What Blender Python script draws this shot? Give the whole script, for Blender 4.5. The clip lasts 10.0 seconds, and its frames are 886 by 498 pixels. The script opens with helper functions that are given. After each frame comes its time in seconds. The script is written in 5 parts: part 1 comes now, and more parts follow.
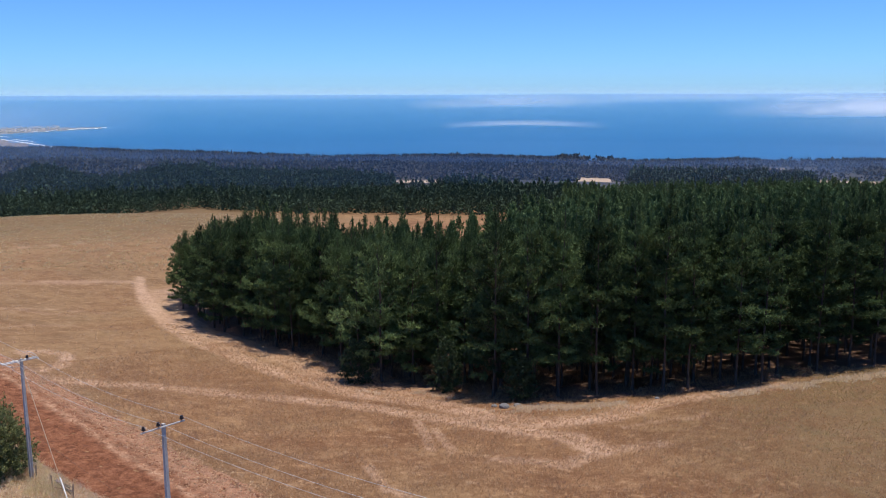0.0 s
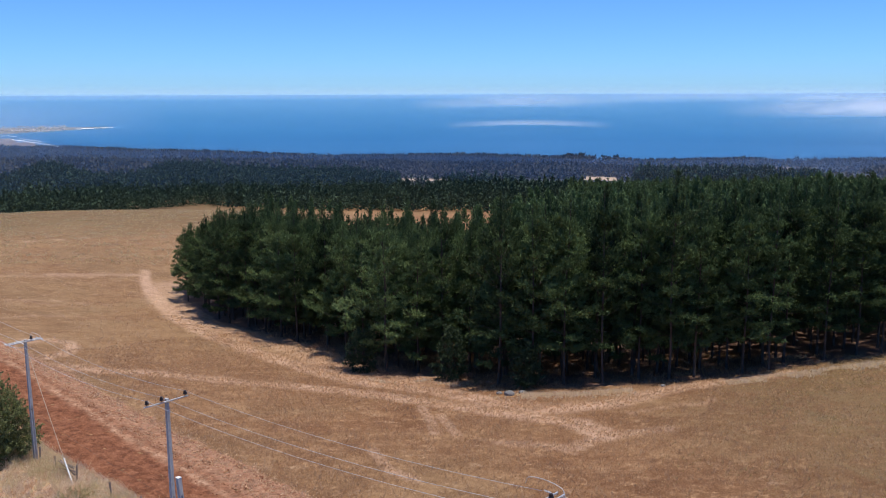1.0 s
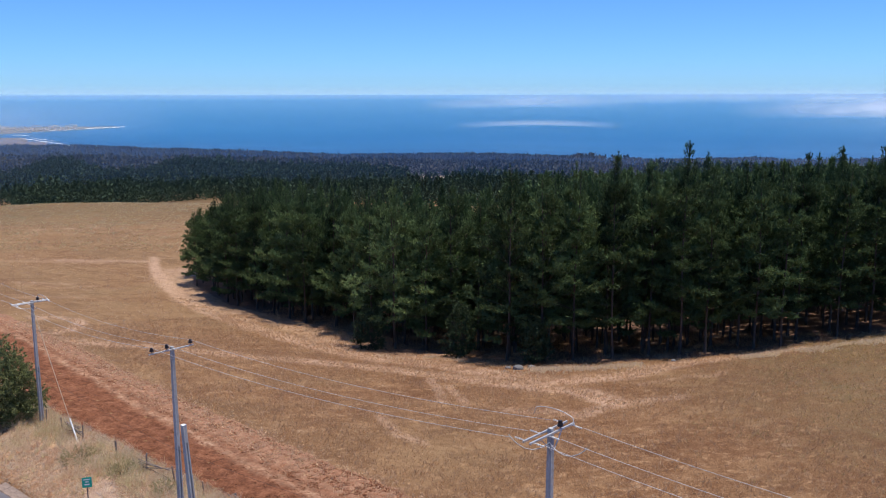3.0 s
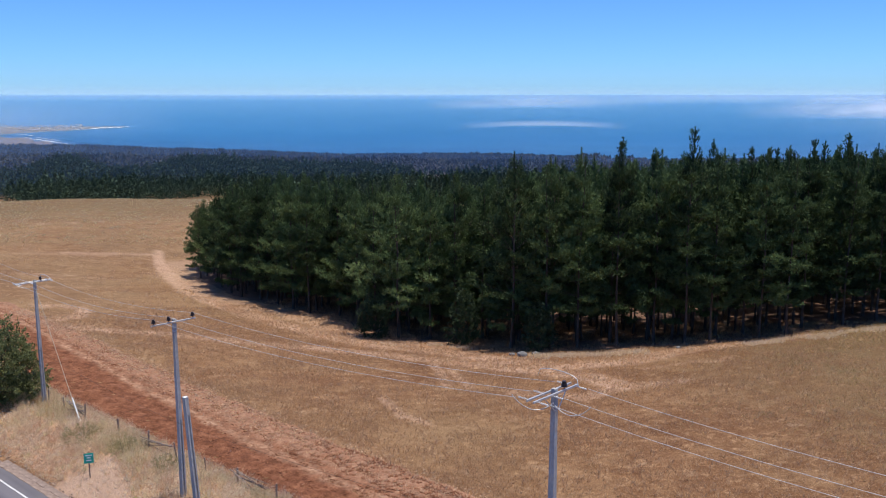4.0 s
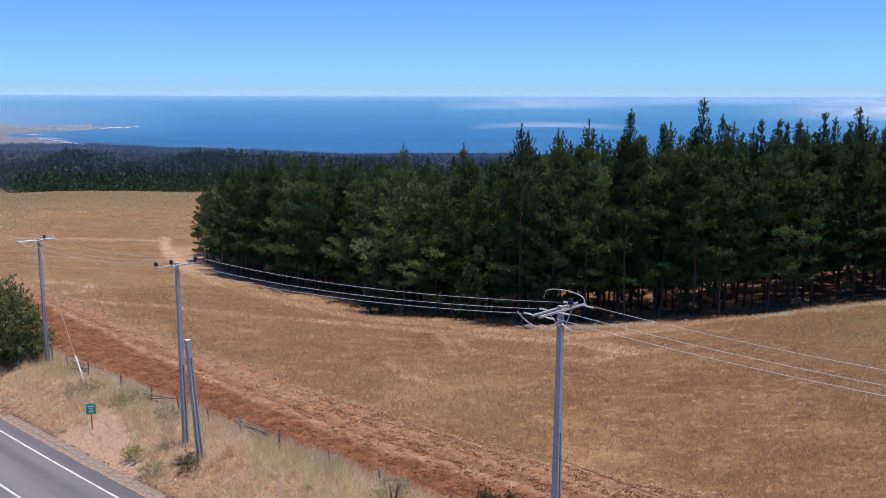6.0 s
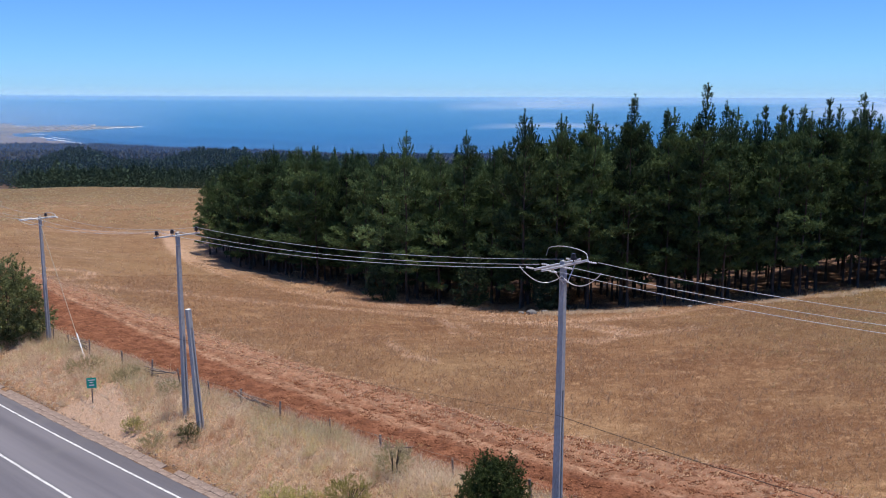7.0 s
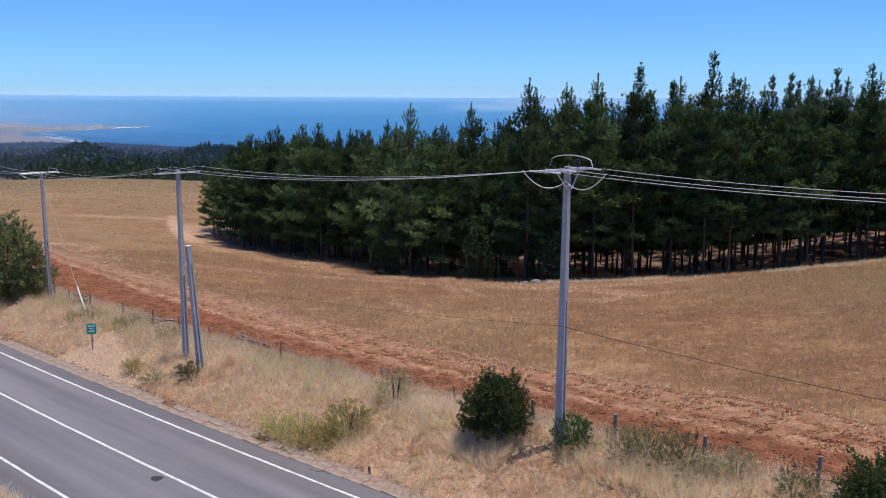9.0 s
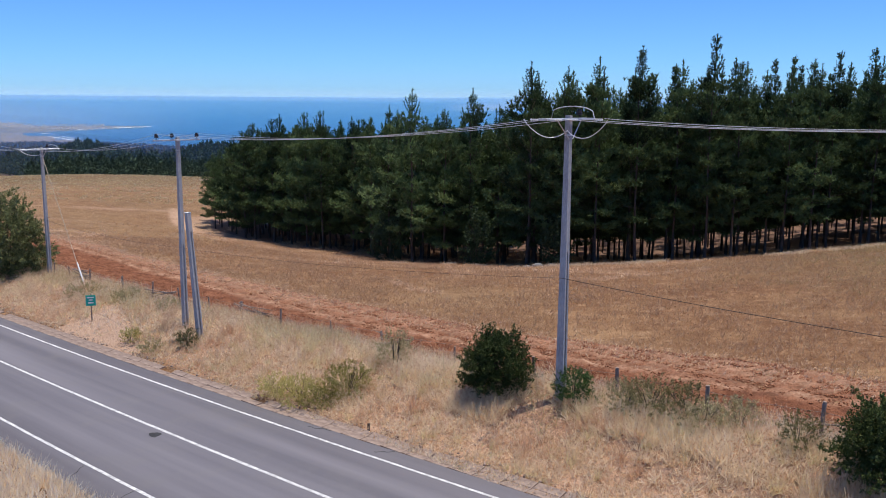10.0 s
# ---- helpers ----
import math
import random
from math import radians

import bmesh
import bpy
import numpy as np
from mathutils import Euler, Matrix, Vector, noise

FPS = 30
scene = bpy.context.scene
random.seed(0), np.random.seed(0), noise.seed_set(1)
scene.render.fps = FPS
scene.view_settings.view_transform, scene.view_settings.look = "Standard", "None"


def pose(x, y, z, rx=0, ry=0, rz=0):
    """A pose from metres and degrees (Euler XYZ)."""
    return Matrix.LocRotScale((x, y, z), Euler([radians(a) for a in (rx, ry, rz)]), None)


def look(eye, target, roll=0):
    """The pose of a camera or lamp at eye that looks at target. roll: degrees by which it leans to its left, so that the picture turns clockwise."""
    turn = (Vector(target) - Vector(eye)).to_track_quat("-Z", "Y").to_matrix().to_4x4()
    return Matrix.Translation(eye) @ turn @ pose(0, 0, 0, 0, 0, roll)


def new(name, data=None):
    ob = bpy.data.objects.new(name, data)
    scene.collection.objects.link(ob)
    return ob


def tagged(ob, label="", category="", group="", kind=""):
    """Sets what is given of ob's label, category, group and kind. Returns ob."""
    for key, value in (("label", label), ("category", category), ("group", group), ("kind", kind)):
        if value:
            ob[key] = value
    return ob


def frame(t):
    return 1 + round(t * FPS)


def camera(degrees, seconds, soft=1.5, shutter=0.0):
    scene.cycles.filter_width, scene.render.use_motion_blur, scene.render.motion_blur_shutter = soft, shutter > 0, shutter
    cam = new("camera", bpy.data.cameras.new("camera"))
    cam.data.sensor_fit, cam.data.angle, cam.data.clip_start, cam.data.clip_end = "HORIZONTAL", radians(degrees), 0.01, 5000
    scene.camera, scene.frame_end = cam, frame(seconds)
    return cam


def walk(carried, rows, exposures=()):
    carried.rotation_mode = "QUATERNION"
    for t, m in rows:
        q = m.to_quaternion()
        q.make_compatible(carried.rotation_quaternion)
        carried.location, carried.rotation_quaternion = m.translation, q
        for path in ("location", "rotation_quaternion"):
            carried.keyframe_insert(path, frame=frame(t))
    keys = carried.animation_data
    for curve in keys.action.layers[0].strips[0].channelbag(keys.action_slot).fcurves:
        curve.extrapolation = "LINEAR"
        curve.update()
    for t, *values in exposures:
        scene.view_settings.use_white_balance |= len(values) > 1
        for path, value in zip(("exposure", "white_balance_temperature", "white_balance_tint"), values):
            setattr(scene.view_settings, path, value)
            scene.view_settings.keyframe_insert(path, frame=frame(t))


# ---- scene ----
cam = camera(54.0, 10.0, soft=0.95)
# seconds, x, y, z, then degrees: tilt, roll, heading
ROWS = [
    (0, 0.451, -0.095, 24.541, 79.955, -0.175, 2.421),
    (0.5, 0.460, -0.065, 23.869, 79.954, -0.175, 2.602),
    (1, 0.471, -0.038, 23.190, 79.958, -0.169, 2.777),
    (1.5, 0.483, -0.013, 22.506, 79.966, -0.157, 2.946),
    (2, 0.497, 0.009, 21.815, 79.978, -0.139, 3.108),
    (2.5, 0.512, 0.028, 21.117, 79.994, -0.117, 3.265),
    (3.25, 0.538, 0.053, 20.058, 80.023, -0.076, 3.488),
    (4, 0.568, 0.072, 18.983, 80.057, -0.028, 3.698),
    (4.5, 0.589, 0.082, 18.258, 80.082, 0.007, 3.830),
    (5, 0.612, 0.090, 17.525, 80.109, 0.043, 3.956),
    (5.5, 0.637, 0.096, 16.785, 80.136, 0.081, 4.076),
    (6.25, 0.676, 0.101, 15.660, 80.177, 0.138, 4.244),
    (7, 0.719, 0.102, 14.517, 80.217, 0.195, 4.399),
    (7.5, 0.750, 0.100, 13.745, 80.243, 0.231, 4.495),
    (8, 0.782, 0.096, 12.965, 80.267, 0.265, 4.584),
    (8.5, 0.815, 0.091, 12.176, 80.290, 0.296, 4.667),
    (9, 0.850, 0.085, 11.379, 80.310, 0.325, 4.745),
    (9.5, 0.886, 0.076, 10.573, 80.327, 0.349, 4.816),
    (10, 0.923, 0.067, 9.759, 80.341, 0.370, 4.881),
]


def level_pose(x, y, z, tilt, roll, heading):
    return pose(x, y, z, 0, 0, heading) @ pose(0, 0, 0, tilt) @ pose(0, 0, 0, 0, 0, roll)


walk(cam, [(t, level_pose(*r)) for t, *r in ROWS], [(0.0, 0.05, 6750, 10), (10.0, 0.05, 6750, 10)])

# ---- light ----
SUN_AZ, SUN_EL = 86.0, 80.5  # azimuth clockwise from +y (the way the camera looks)
world = bpy.data.worlds.new("sky")
scene.world = world
world.use_nodes = True
wt = world.node_tree
sky = wt.nodes.new("ShaderNodeTexSky")
sky.sky_type, sky.sun_disc = "NISHITA", False
sky.sun_elevation, sky.sun_rotation = radians(SUN_EL), radians(SUN_AZ)
sky.altitude, sky.air_density, sky.dust_density, sky.ozone_density = 2500, 1.0, 2.0, 10.0
tint = wt.nodes.new("ShaderNodeMix")
tint.data_type, tint.blend_type = "RGBA", "MULTIPLY"
tint.inputs[0].default_value, tint.inputs[7].default_value = 1.0, (0.72, 1.10, 1.50, 1)
wt.links.new(sky.outputs[0], tint.inputs[6])
wt.links.new(tint.outputs[2], wt.nodes["Background"].inputs[0])
wt.nodes["Background"].inputs[1].default_value = 0.111
lamp = bpy.data.lights.new("sun", "SUN")
lamp.energy, lamp.angle, lamp.color = 5.0, radians(0.53), (1.0, 0.94, 0.84)
sun = new("sun", lamp)
az, el = radians(SUN_AZ), radians(SUN_EL)
sun.matrix_world = look((math.sin(az) * math.cos(el) * 60, math.cos(az) * math.cos(el) * 60, math.sin(el) * 60), (0, 0, 0))

# ---- materials ----


def ramp(nt, fac, stops):
    n = nt.nodes.new("ShaderNodeValToRGB")
    while len(n.color_ramp.elements) < len(stops):
        n.color_ramp.elements.new(0.5)
    for e, (p, c) in zip(n.color_ramp.elements, stops):
        e.position, e.color = p, (*c, 1)
    nt.links.new(fac, n.inputs[0])
    return n.outputs[0]


def noise_tex(nt, scale, detail=4.0, rough=0.6, stretch=None, coords="Object", distortion=0.0):
    tc = nt.nodes.new("ShaderNodeTexCoord")
    out = tc.outputs[coords]
    if stretch:
        mp = nt.nodes.new("ShaderNodeMapping")
        mp.inputs["Scale"].default_value = stretch[:3]
        if len(stretch) > 3:
            mp.inputs["Rotation"].default_value = (0, 0, stretch[3])
        nt.links.new(out, mp.inputs[0])
        out = mp.outputs[0]
    n = nt.nodes.new("ShaderNodeTexNoise")
    n.inputs["Scale"].default_value, n.inputs["Detail"].default_value = scale, detail
    n.inputs["Roughness"].default_value, n.inputs["Distortion"].default_value = rough, distortion
    nt.links.new(out, n.inputs["Vector"])
    return n.outputs["Fac"]


def mix(nt, fac, a, b, blend="MIX"):
    n = nt.nodes.new("ShaderNodeMix")
    n.data_type, n.blend_type = "RGBA", blend
    for sock, v in ((n.inputs[0], fac), (n.inputs[6], a), (n.inputs[7], b)):
        if isinstance(v, (int, float)):
            sock.default_value = v
        elif isinstance(v, tuple):
            sock.default_value = (*v, 1)
        else:
            nt.links.new(v, sock)
    return n.outputs[2]


def calc(nt, op, a, b=0.0, c=0.0, clamp=False):
    n = nt.nodes.new("ShaderNodeMath")
    n.operation, n.use_clamp = op, clamp
    for sock, v in zip(n.inputs, (a, b, c)):
        if isinstance(v, (int, float)):
            sock.default_value = v
        else:
            nt.links.new(v, sock)
    return n.outputs[0]


def attr(nt, name):
    n = nt.nodes.new("ShaderNodeAttribute")
    n.attribute_name = name
    return n.outputs["Fac"]


def bump(nt, bsdf, height, strength=0.5, distance=0.05):
    n = nt.nodes.new("ShaderNodeBump")
    n.inputs["Strength"].default_value, n.inputs["Distance"].default_value = strength, distance
    nt.links.new(height, n.inputs["Height"])
    nt.links.new(n.outputs[0], bsdf.inputs["Normal"])


def material(name, color, rough=0.8, metal=0.0, spec=0.5):
    m = bpy.data.materials.new(name)
    m.use_nodes = True
    b = m.node_tree.nodes["Principled BSDF"]
    b.inputs["Base Color"].default_value = (*color, 1)
    b.inputs["Roughness"].default_value, b.inputs["Metallic"].default_value = rough, metal
    b.inputs["Specular IOR Level"].default_value = spec
    return m, m.node_tree, b


def speckled(name, dark, light, scale=6.0, rough=0.85, metal=0.0, bumps=0.3, stretch=None, spec=0.3, fine=8.0):
    """Two scales of noise between a dark and a light colour, with fine relief."""
    m, nt, b = material(name, light, rough, metal, spec)
    a = noise_tex(nt, scale, 5, 0.65, stretch)
    f = noise_tex(nt, scale * fine, 3, 0.6, stretch)
    s = calc(nt, "ADD", calc(nt, "MULTIPLY", a, 0.65), calc(nt, "MULTIPLY", f, 0.35))
    nt.links.new(ramp(nt, s, [(0.36, dark), (0.64, light)]), b.inputs["Base Color"])
    bump(nt, b, s, bumps, 0.02)
    return m


def foliage(name, dark, light, tip=None, translucent=0.25, rough=0.55, boughs=False):
    """Leaves or needles: each leaf, each bough and each plant has its own shade."""
    m, nt, b = material(name, light, rough, 0, 0.12)
    geo, info = nt.nodes.new("ShaderNodeNewGeometry"), nt.nodes.new("ShaderNodeObjectInfo")
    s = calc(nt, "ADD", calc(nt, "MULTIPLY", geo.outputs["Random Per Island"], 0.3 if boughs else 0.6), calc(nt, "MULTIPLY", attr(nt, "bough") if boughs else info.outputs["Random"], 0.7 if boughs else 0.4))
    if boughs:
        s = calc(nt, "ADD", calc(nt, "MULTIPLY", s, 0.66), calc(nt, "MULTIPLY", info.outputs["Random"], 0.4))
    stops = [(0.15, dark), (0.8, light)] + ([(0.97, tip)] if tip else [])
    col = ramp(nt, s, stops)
    nt.links.new(col, b.inputs["Base Color"])
    tr, mx = nt.nodes.new("ShaderNodeBsdfTranslucent"), nt.nodes.new("ShaderNodeMixShader")
    nt.links.new(col, tr.inputs[0])
    mx.inputs[0].default_value = translucent
    nt.links.new(b.outputs[0], mx.inputs[1])
    nt.links.new(tr.outputs[0], mx.inputs[2])
    nt.links.new(mx.outputs[0], nt.nodes["Material Output"].inputs[0])
    return m


def ground_material():
    m, nt, b = material("dry_field", (0.4, 0.25, 0.12), 0.95, 0, 0.1)
    broad, mid = noise_tex(nt, 0.035, 5, 0.6), noise_tex(nt, 0.24, 8, 0.74, (0.95, 1.05, 1), "Object", 0.7)
    fine, blade = noise_tex(nt, 2.2, 6, 0.75), noise_tex(nt, 9.0, 4, 0.7, (1, 0.8, 1))
    c1 = ramp(nt, broad, [(0.38, (0.135, 0.064, 0.032)), (0.46, (0.175, 0.088, 0.043)), (0.53, (0.22, 0.125, 0.061)), (0.62, (0.28, 0.18, 0.092))])
    c2 = ramp(nt, mid, [(0.36, (0.11, 0.051, 0.025)), (0.49, (0.185, 0.097, 0.048)), (0.60, (0.33, 0.205, 0.108))])
    c = mix(nt, 0.55, c1, c2)
    fleck = noise_tex(nt, 1.2, 8, 0.82, (0.8, 1.1, 1), "Object", 0.4)
    c = mix(nt, calc(nt, "MULTIPLY", calc(nt, "SUBTRACT", fleck, 0.53, 0, True), 6.5, 0, True), c, (0.52, 0.345, 0.195))
    c = mix(nt, calc(nt, "MULTIPLY", calc(nt, "SUBTRACT", 0.46, fleck, 0, True), 6.0, 0, True), c, (0.105, 0.050, 0.026))
    c = mix(nt, calc(nt, "MULTIPLY", calc(nt, "SUBTRACT", blade, 0.5, 0, True), 2.6, 0, True), c, (0.44, 0.29, 0.165))
    c = mix(nt, calc(nt, "MULTIPLY", calc(nt, "SUBTRACT", 0.45, fine, 0, True), 3.0, 0, True), c, (0.135, 0.066, 0.034))
    # greener sward in the hollows and on the crest of the hill
    green = noise_tex(nt, 0.03, 4, 0.6, (1, 1, 1, 0.9), "Object", 0.6)
    c = mix(nt, calc(nt, "MULTIPLY", calc(nt, "SUBTRACT", green, 0.52, 0, True), 2.4, 0, True), c, (0.205, 0.155, 0.085))
    # paler, riper sward on the far side of the field
    ripe = calc(nt, "MULTIPLY", attr(nt, "ripe"), calc(nt, "MULTIPLY_ADD", mid, 2.0, -0.35, True), 0, True)
    c = mix(nt, calc(nt, "MULTIPLY", ripe, 0.5), c, (0.26, 0.185, 0.10))
    # bleached tufts and trampled brown spots scattered over the sward
    tuft = noise_tex(nt, 0.55, 9, 0.85, (0.8, 1.15, 1), "Object", 0.8)
    c = mix(nt, calc(nt, "MULTIPLY", calc(nt, "SUBTRACT", tuft, 0.56, 0, True), 6.0, 0, True), c, (0.50, 0.365, 0.235))
    c = mix(nt, calc(nt, "MULTIPLY", calc(nt, "SUBTRACT", 0.44, tuft, 0, True), 5.0, 0, True), c, (0.15, 0.08, 0.045))
    # weedy olive sward on the rise beside the pines
    weedy = calc(nt, "MULTIPLY", attr(nt, "weedy"), calc(nt, "MULTIPLY_ADD", mid, 2.4, -0.6, True), 0, True)
    c = mix(nt, calc(nt, "MULTIPLY", weedy, 0.85), c, (0.135, 0.108, 0.056))
    # straw swaths and wheel tracks
    straw = calc(nt, "MULTIPLY", attr(nt, "straw"), calc(nt, "MULTIPLY_ADD", calc(nt, "ADD", fine, tuft), 2.6, -1.9, True), 0, True)
    c = mix(nt, calc(nt, "MULTIPLY", straw, 0.92), c, (0.56, 0.395, 0.28))
    c = mix(nt, calc(nt, "MULTIPLY", attr(nt, "dirt"), calc(nt, "MULTIPLY_ADD", fine, 1.2, 0.3, True), 0, True), c, (0.45, 0.325, 0.235))
    # rust-brown needle litter below the pines
    lit = calc(nt, "MULTIPLY", attr(nt, "litter"), calc(nt, "MULTIPLY_ADD", mid, 1.6, 0.1, True), 0, True)
    c = mix(nt, lit, c, (0.20, 0.13, 0.10))
    # sage scrub on the coastal plain
    plain = ramp(nt, noise_tex(nt, 0.006, 5, 0.6), [(0.35, (0.036, 0.042, 0.040)), (0.62, (0.065, 0.064, 0.058)), (0.72, (0.22, 0.19, 0.14))])
    c = mix(nt, attr(nt, "plain"), c, plain)
    c = mix(nt, attr(nt, "pale"), c, (0.47, 0.37, 0.25))
    c = mix(nt, attr(nt, "sand"), c, mix(nt, broad, (0.17, 0.162, 0.162), (0.26, 0.242, 0.232)))
    c = mix(nt, 1.0, c, (0.955, 0.90, 0.91), "MULTIPLY")
    nt.links.new(c, b.inputs["Base Color"])
    bump(nt, b, calc(nt, "ADD", fine, blade), 0.9, 0.12)
    return m


def soil_material():
    m, nt, b = material("ploughed_soil", (0.3, 0.12, 0.06), 0.95, 0, 0.1)
    a, f = noise_tex(nt, 1.1, 6, 0.7), noise_tex(nt, 9.0, 5, 0.7)
    c = ramp(nt, a, [(0.38, (0.11, 0.043, 0.024)), (0.5, (0.185, 0.074, 0.041)), (0.62, (0.265, 0.117, 0.067))])
    c = mix(nt, calc(nt, "MULTIPLY", calc(nt, "SUBTRACT", 0.51, f, 0, True), 5.0, 0, True), c, (0.10, 0.037, 0.019))
    c = mix(nt, calc(nt, "MULTIPLY", calc(nt, "SUBTRACT", f, 0.56, 0, True), 4.0, 0, True), c, (0.36, 0.165, 0.095))
    straw = calc(nt, "MULTIPLY", attr(nt, "straw"), calc(nt, "MULTIPLY_ADD", noise_tex(nt, 2.6, 6, 0.75), 3.4, -1.0, True), 0, True)
    c = mix(nt, straw, c, (0.54, 0.35, 0.235))
    nt.links.new(c, b.inputs["Base Color"])
    bump(nt, b, f, 0.9, 0.08)
    return m


def asphalt_material():
    m, nt, b = material("asphalt", (0.1, 0.1, 0.105), 0.9, 0, 0.3)
    # wear runs along the lanes; stains and the stones of the mix lie over it
    xyz, n = nt.nodes.new("ShaderNodeCombineXYZ"), nt.nodes.new("ShaderNodeTexNoise")
    nt.links.new(calc(nt, "MULTIPLY", attr(nt, "along"), 0.03), xyz.inputs[0])
    nt.links.new(attr(nt, "across"), xyz.inputs[1])
    n.inputs["Scale"].default_value, n.inputs["Detail"].default_value = 0.9, 4.0
    nt.links.new(xyz.outputs[0], n.inputs["Vector"])
    a, f = n.outputs["Fac"], noise_tex(nt, 45.0, 4, 0.75)
    blot = noise_tex(nt, 0.35, 6, 0.7)
    c = ramp(nt, a, [(0.36, (0.103, 0.097, 0.116)), (0.64, (0.168, 0.159, 0.181))])
    c = mix(nt, calc(nt, "MULTIPLY", calc(nt, "SUBTRACT", blot, 0.5, 0, True), 1.6, 0, True), c, (0.165, 0.155, 0.15))
    c = mix(nt, calc(nt, "MULTIPLY", calc(nt, "SUBTRACT", f, 0.35, 0, True), 0.9, 0, True), c, (0.21, 0.205, 0.205))
    nt.links.new(c, b.inputs["Base Color"])
    bump(nt, b, f, 0.3, 0.006)
    return m


def sea_material():
    m, nt, b = material("sea", (0.01, 0.06, 0.13), 0.28, 0, 0.5)
    big = noise_tex(nt, 0.0012, 5, 0.6, (0.25, 1, 1, 0.3))
    c = ramp(nt, big, [(0.3, (0.003, 0.088, 0.205)), (0.7, (0.005, 0.106, 0.243))])
    nt.links.new(c, b.inputs["Base Color"])
    bump(nt, b, noise_tex(nt, 0.05, 5, 0.7), 0.4, 3.0)
    return m


def airy(name, color, thick):
    """Fog or added haze sheets, lit from both sides, that let through what lies behind."""
    m, nt, b = material(name, color, 1.0, 0, 0.0)
    lit, glow = nt.nodes.new("ShaderNodeMixShader"), nt.nodes.new("ShaderNodeBsdfTranslucent")
    tr, mx = nt.nodes.new("ShaderNodeBsdfTransparent"), nt.nodes.new("ShaderNodeMixShader")
    glow.inputs[0].default_value = (*color, 1)
    lit.inputs[0].default_value = 0.5
    nt.links.new(b.outputs[0], lit.inputs[1])
    nt.links.new(glow.outputs[0], lit.inputs[2])
    nt.links.new(thick(nt), mx.inputs[0])
    nt.links.new(tr.outputs[0], mx.inputs[1])
    nt.links.new(lit.outputs[0], mx.inputs[2])
    nt.links.new(mx.outputs[0], nt.nodes["Material Output"].inputs[0])
    return m


def fog_material():
    def thick(nt):
        n = noise_tex(nt, 0.004, 5, 0.6, (0.35, 1, 1))
        return calc(nt, "MULTIPLY", attr(nt, "thick"), calc(nt, "MULTIPLY_ADD", n, 3.2, -0.75, True), 0, True)

    return airy("sea_fog", (0.93, 0.92, 0.95), thick)


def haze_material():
    return airy("haze_sheet", (0.72, 0.86, 1.0), lambda nt: attr(nt, "thick"))


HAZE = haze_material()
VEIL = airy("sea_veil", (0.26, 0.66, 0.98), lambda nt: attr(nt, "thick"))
GROUND, SOIL, ASPHALT, SEA, FOG = ground_material(), soil_material(), asphalt_material(), sea_material(), fog_material()
PAINT = speckled("road_paint", (0.30, 0.30, 0.30), (0.74, 0.74, 0.73), 5.0, 0.75)
CONCRETE = speckled("weathered_concrete", (0.30, 0.29, 0.285), (0.50, 0.49, 0.48), 2.5, 0.85, 0, 0.35, (1, 1, 0.3))
SLAB = speckled("gutter_concrete", (0.17, 0.12, 0.095), (0.34, 0.26, 0.215), 1.6, 0.9, 0, 0.4)
STEEL = speckled("galvanised_steel", (0.45, 0.46, 0.47), (0.66, 0.67, 0.68), 8.0, 0.45, 0.6, 0.1)
CERAMIC = speckled("brown_porcelain", (0.012, 0.010, 0.010), (0.035, 0.022, 0.018), 10.0, 0.3, 0, 0.05)
WIRE = speckled("aluminium_wire", (0.5, 0.5, 0.5), (0.72, 0.72, 0.72), 30.0, 0.45, 0.3, 0.1)
CABLE = speckled("black_cable", (0.035, 0.026, 0.021), (0.07, 0.052, 0.042), 30.0, 0.6, 0, 0.1)
GUARD = speckled("white_guard", (0.6, 0.6, 0.58), (0.8, 0.8, 0.78), 6.0, 0.6)
YELLOW = speckled("stay_strand", (0.32, 0.27, 0.2), (0.5, 0.43, 0.33), 20.0, 0.6)
POSTWOOD = speckled("grey_fence_wood", (0.13, 0.10, 0.083), (0.37, 0.30, 0.25), 5.0, 0.9, 0, 0.6, (1, 1, 0.15))
BARK = speckled("pine_bark", (0.035, 0.027, 0.022), (0.13, 0.10, 0.082), 4.0, 0.95, 0, 0.7, (1, 1, 0.25))
SIGNGREEN = speckled("sign_green", (0.0, 0.33, 0.25), (0.008, 0.43, 0.33), 4.0, 0.5, 0, 0.05)
SIGNWHITE = speckled("sign_white", (0.7, 0.7, 0.7), (0.82, 0.82, 0.82), 4.0, 0.5, 0, 0.05)
TAR = speckled("tar_patch", (0.022, 0.022, 0.024), (0.045, 0.044, 0.045), 6.0, 0.8)
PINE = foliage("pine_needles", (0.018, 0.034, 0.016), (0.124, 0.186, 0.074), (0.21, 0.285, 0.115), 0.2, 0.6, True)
# far needles greyed and flattened, so their colour carries some distance haze
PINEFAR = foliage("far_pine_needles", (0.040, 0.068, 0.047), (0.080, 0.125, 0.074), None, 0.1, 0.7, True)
SCRUB = foliage("coastal_scrub", (0.034, 0.038, 0.030), (0.085, 0.079, 0.062), (0.13, 0.108, 0.085), 0.1, 0.9, True)
BUSH = foliage("shrub_leaves", (0.026, 0.042, 0.014), (0.115, 0.15, 0.05), (0.30, 0.31, 0.13), 0.32)
SAGE = foliage("sage_leaves", (0.25, 0.225, 0.115), (0.50, 0.44, 0.25), (0.76, 0.66, 0.43), 0.42)
YOUNG = foliage("young_tree_leaves", (0.024, 0.042, 0.022), (0.085, 0.12, 0.062), (0.16, 0.20, 0.11), 0.25)
BROOM = foliage("yellow_green_leaves", (0.20, 0.19, 0.06), (0.64, 0.57, 0.23), (0.92, 0.83, 0.48), 0.5)
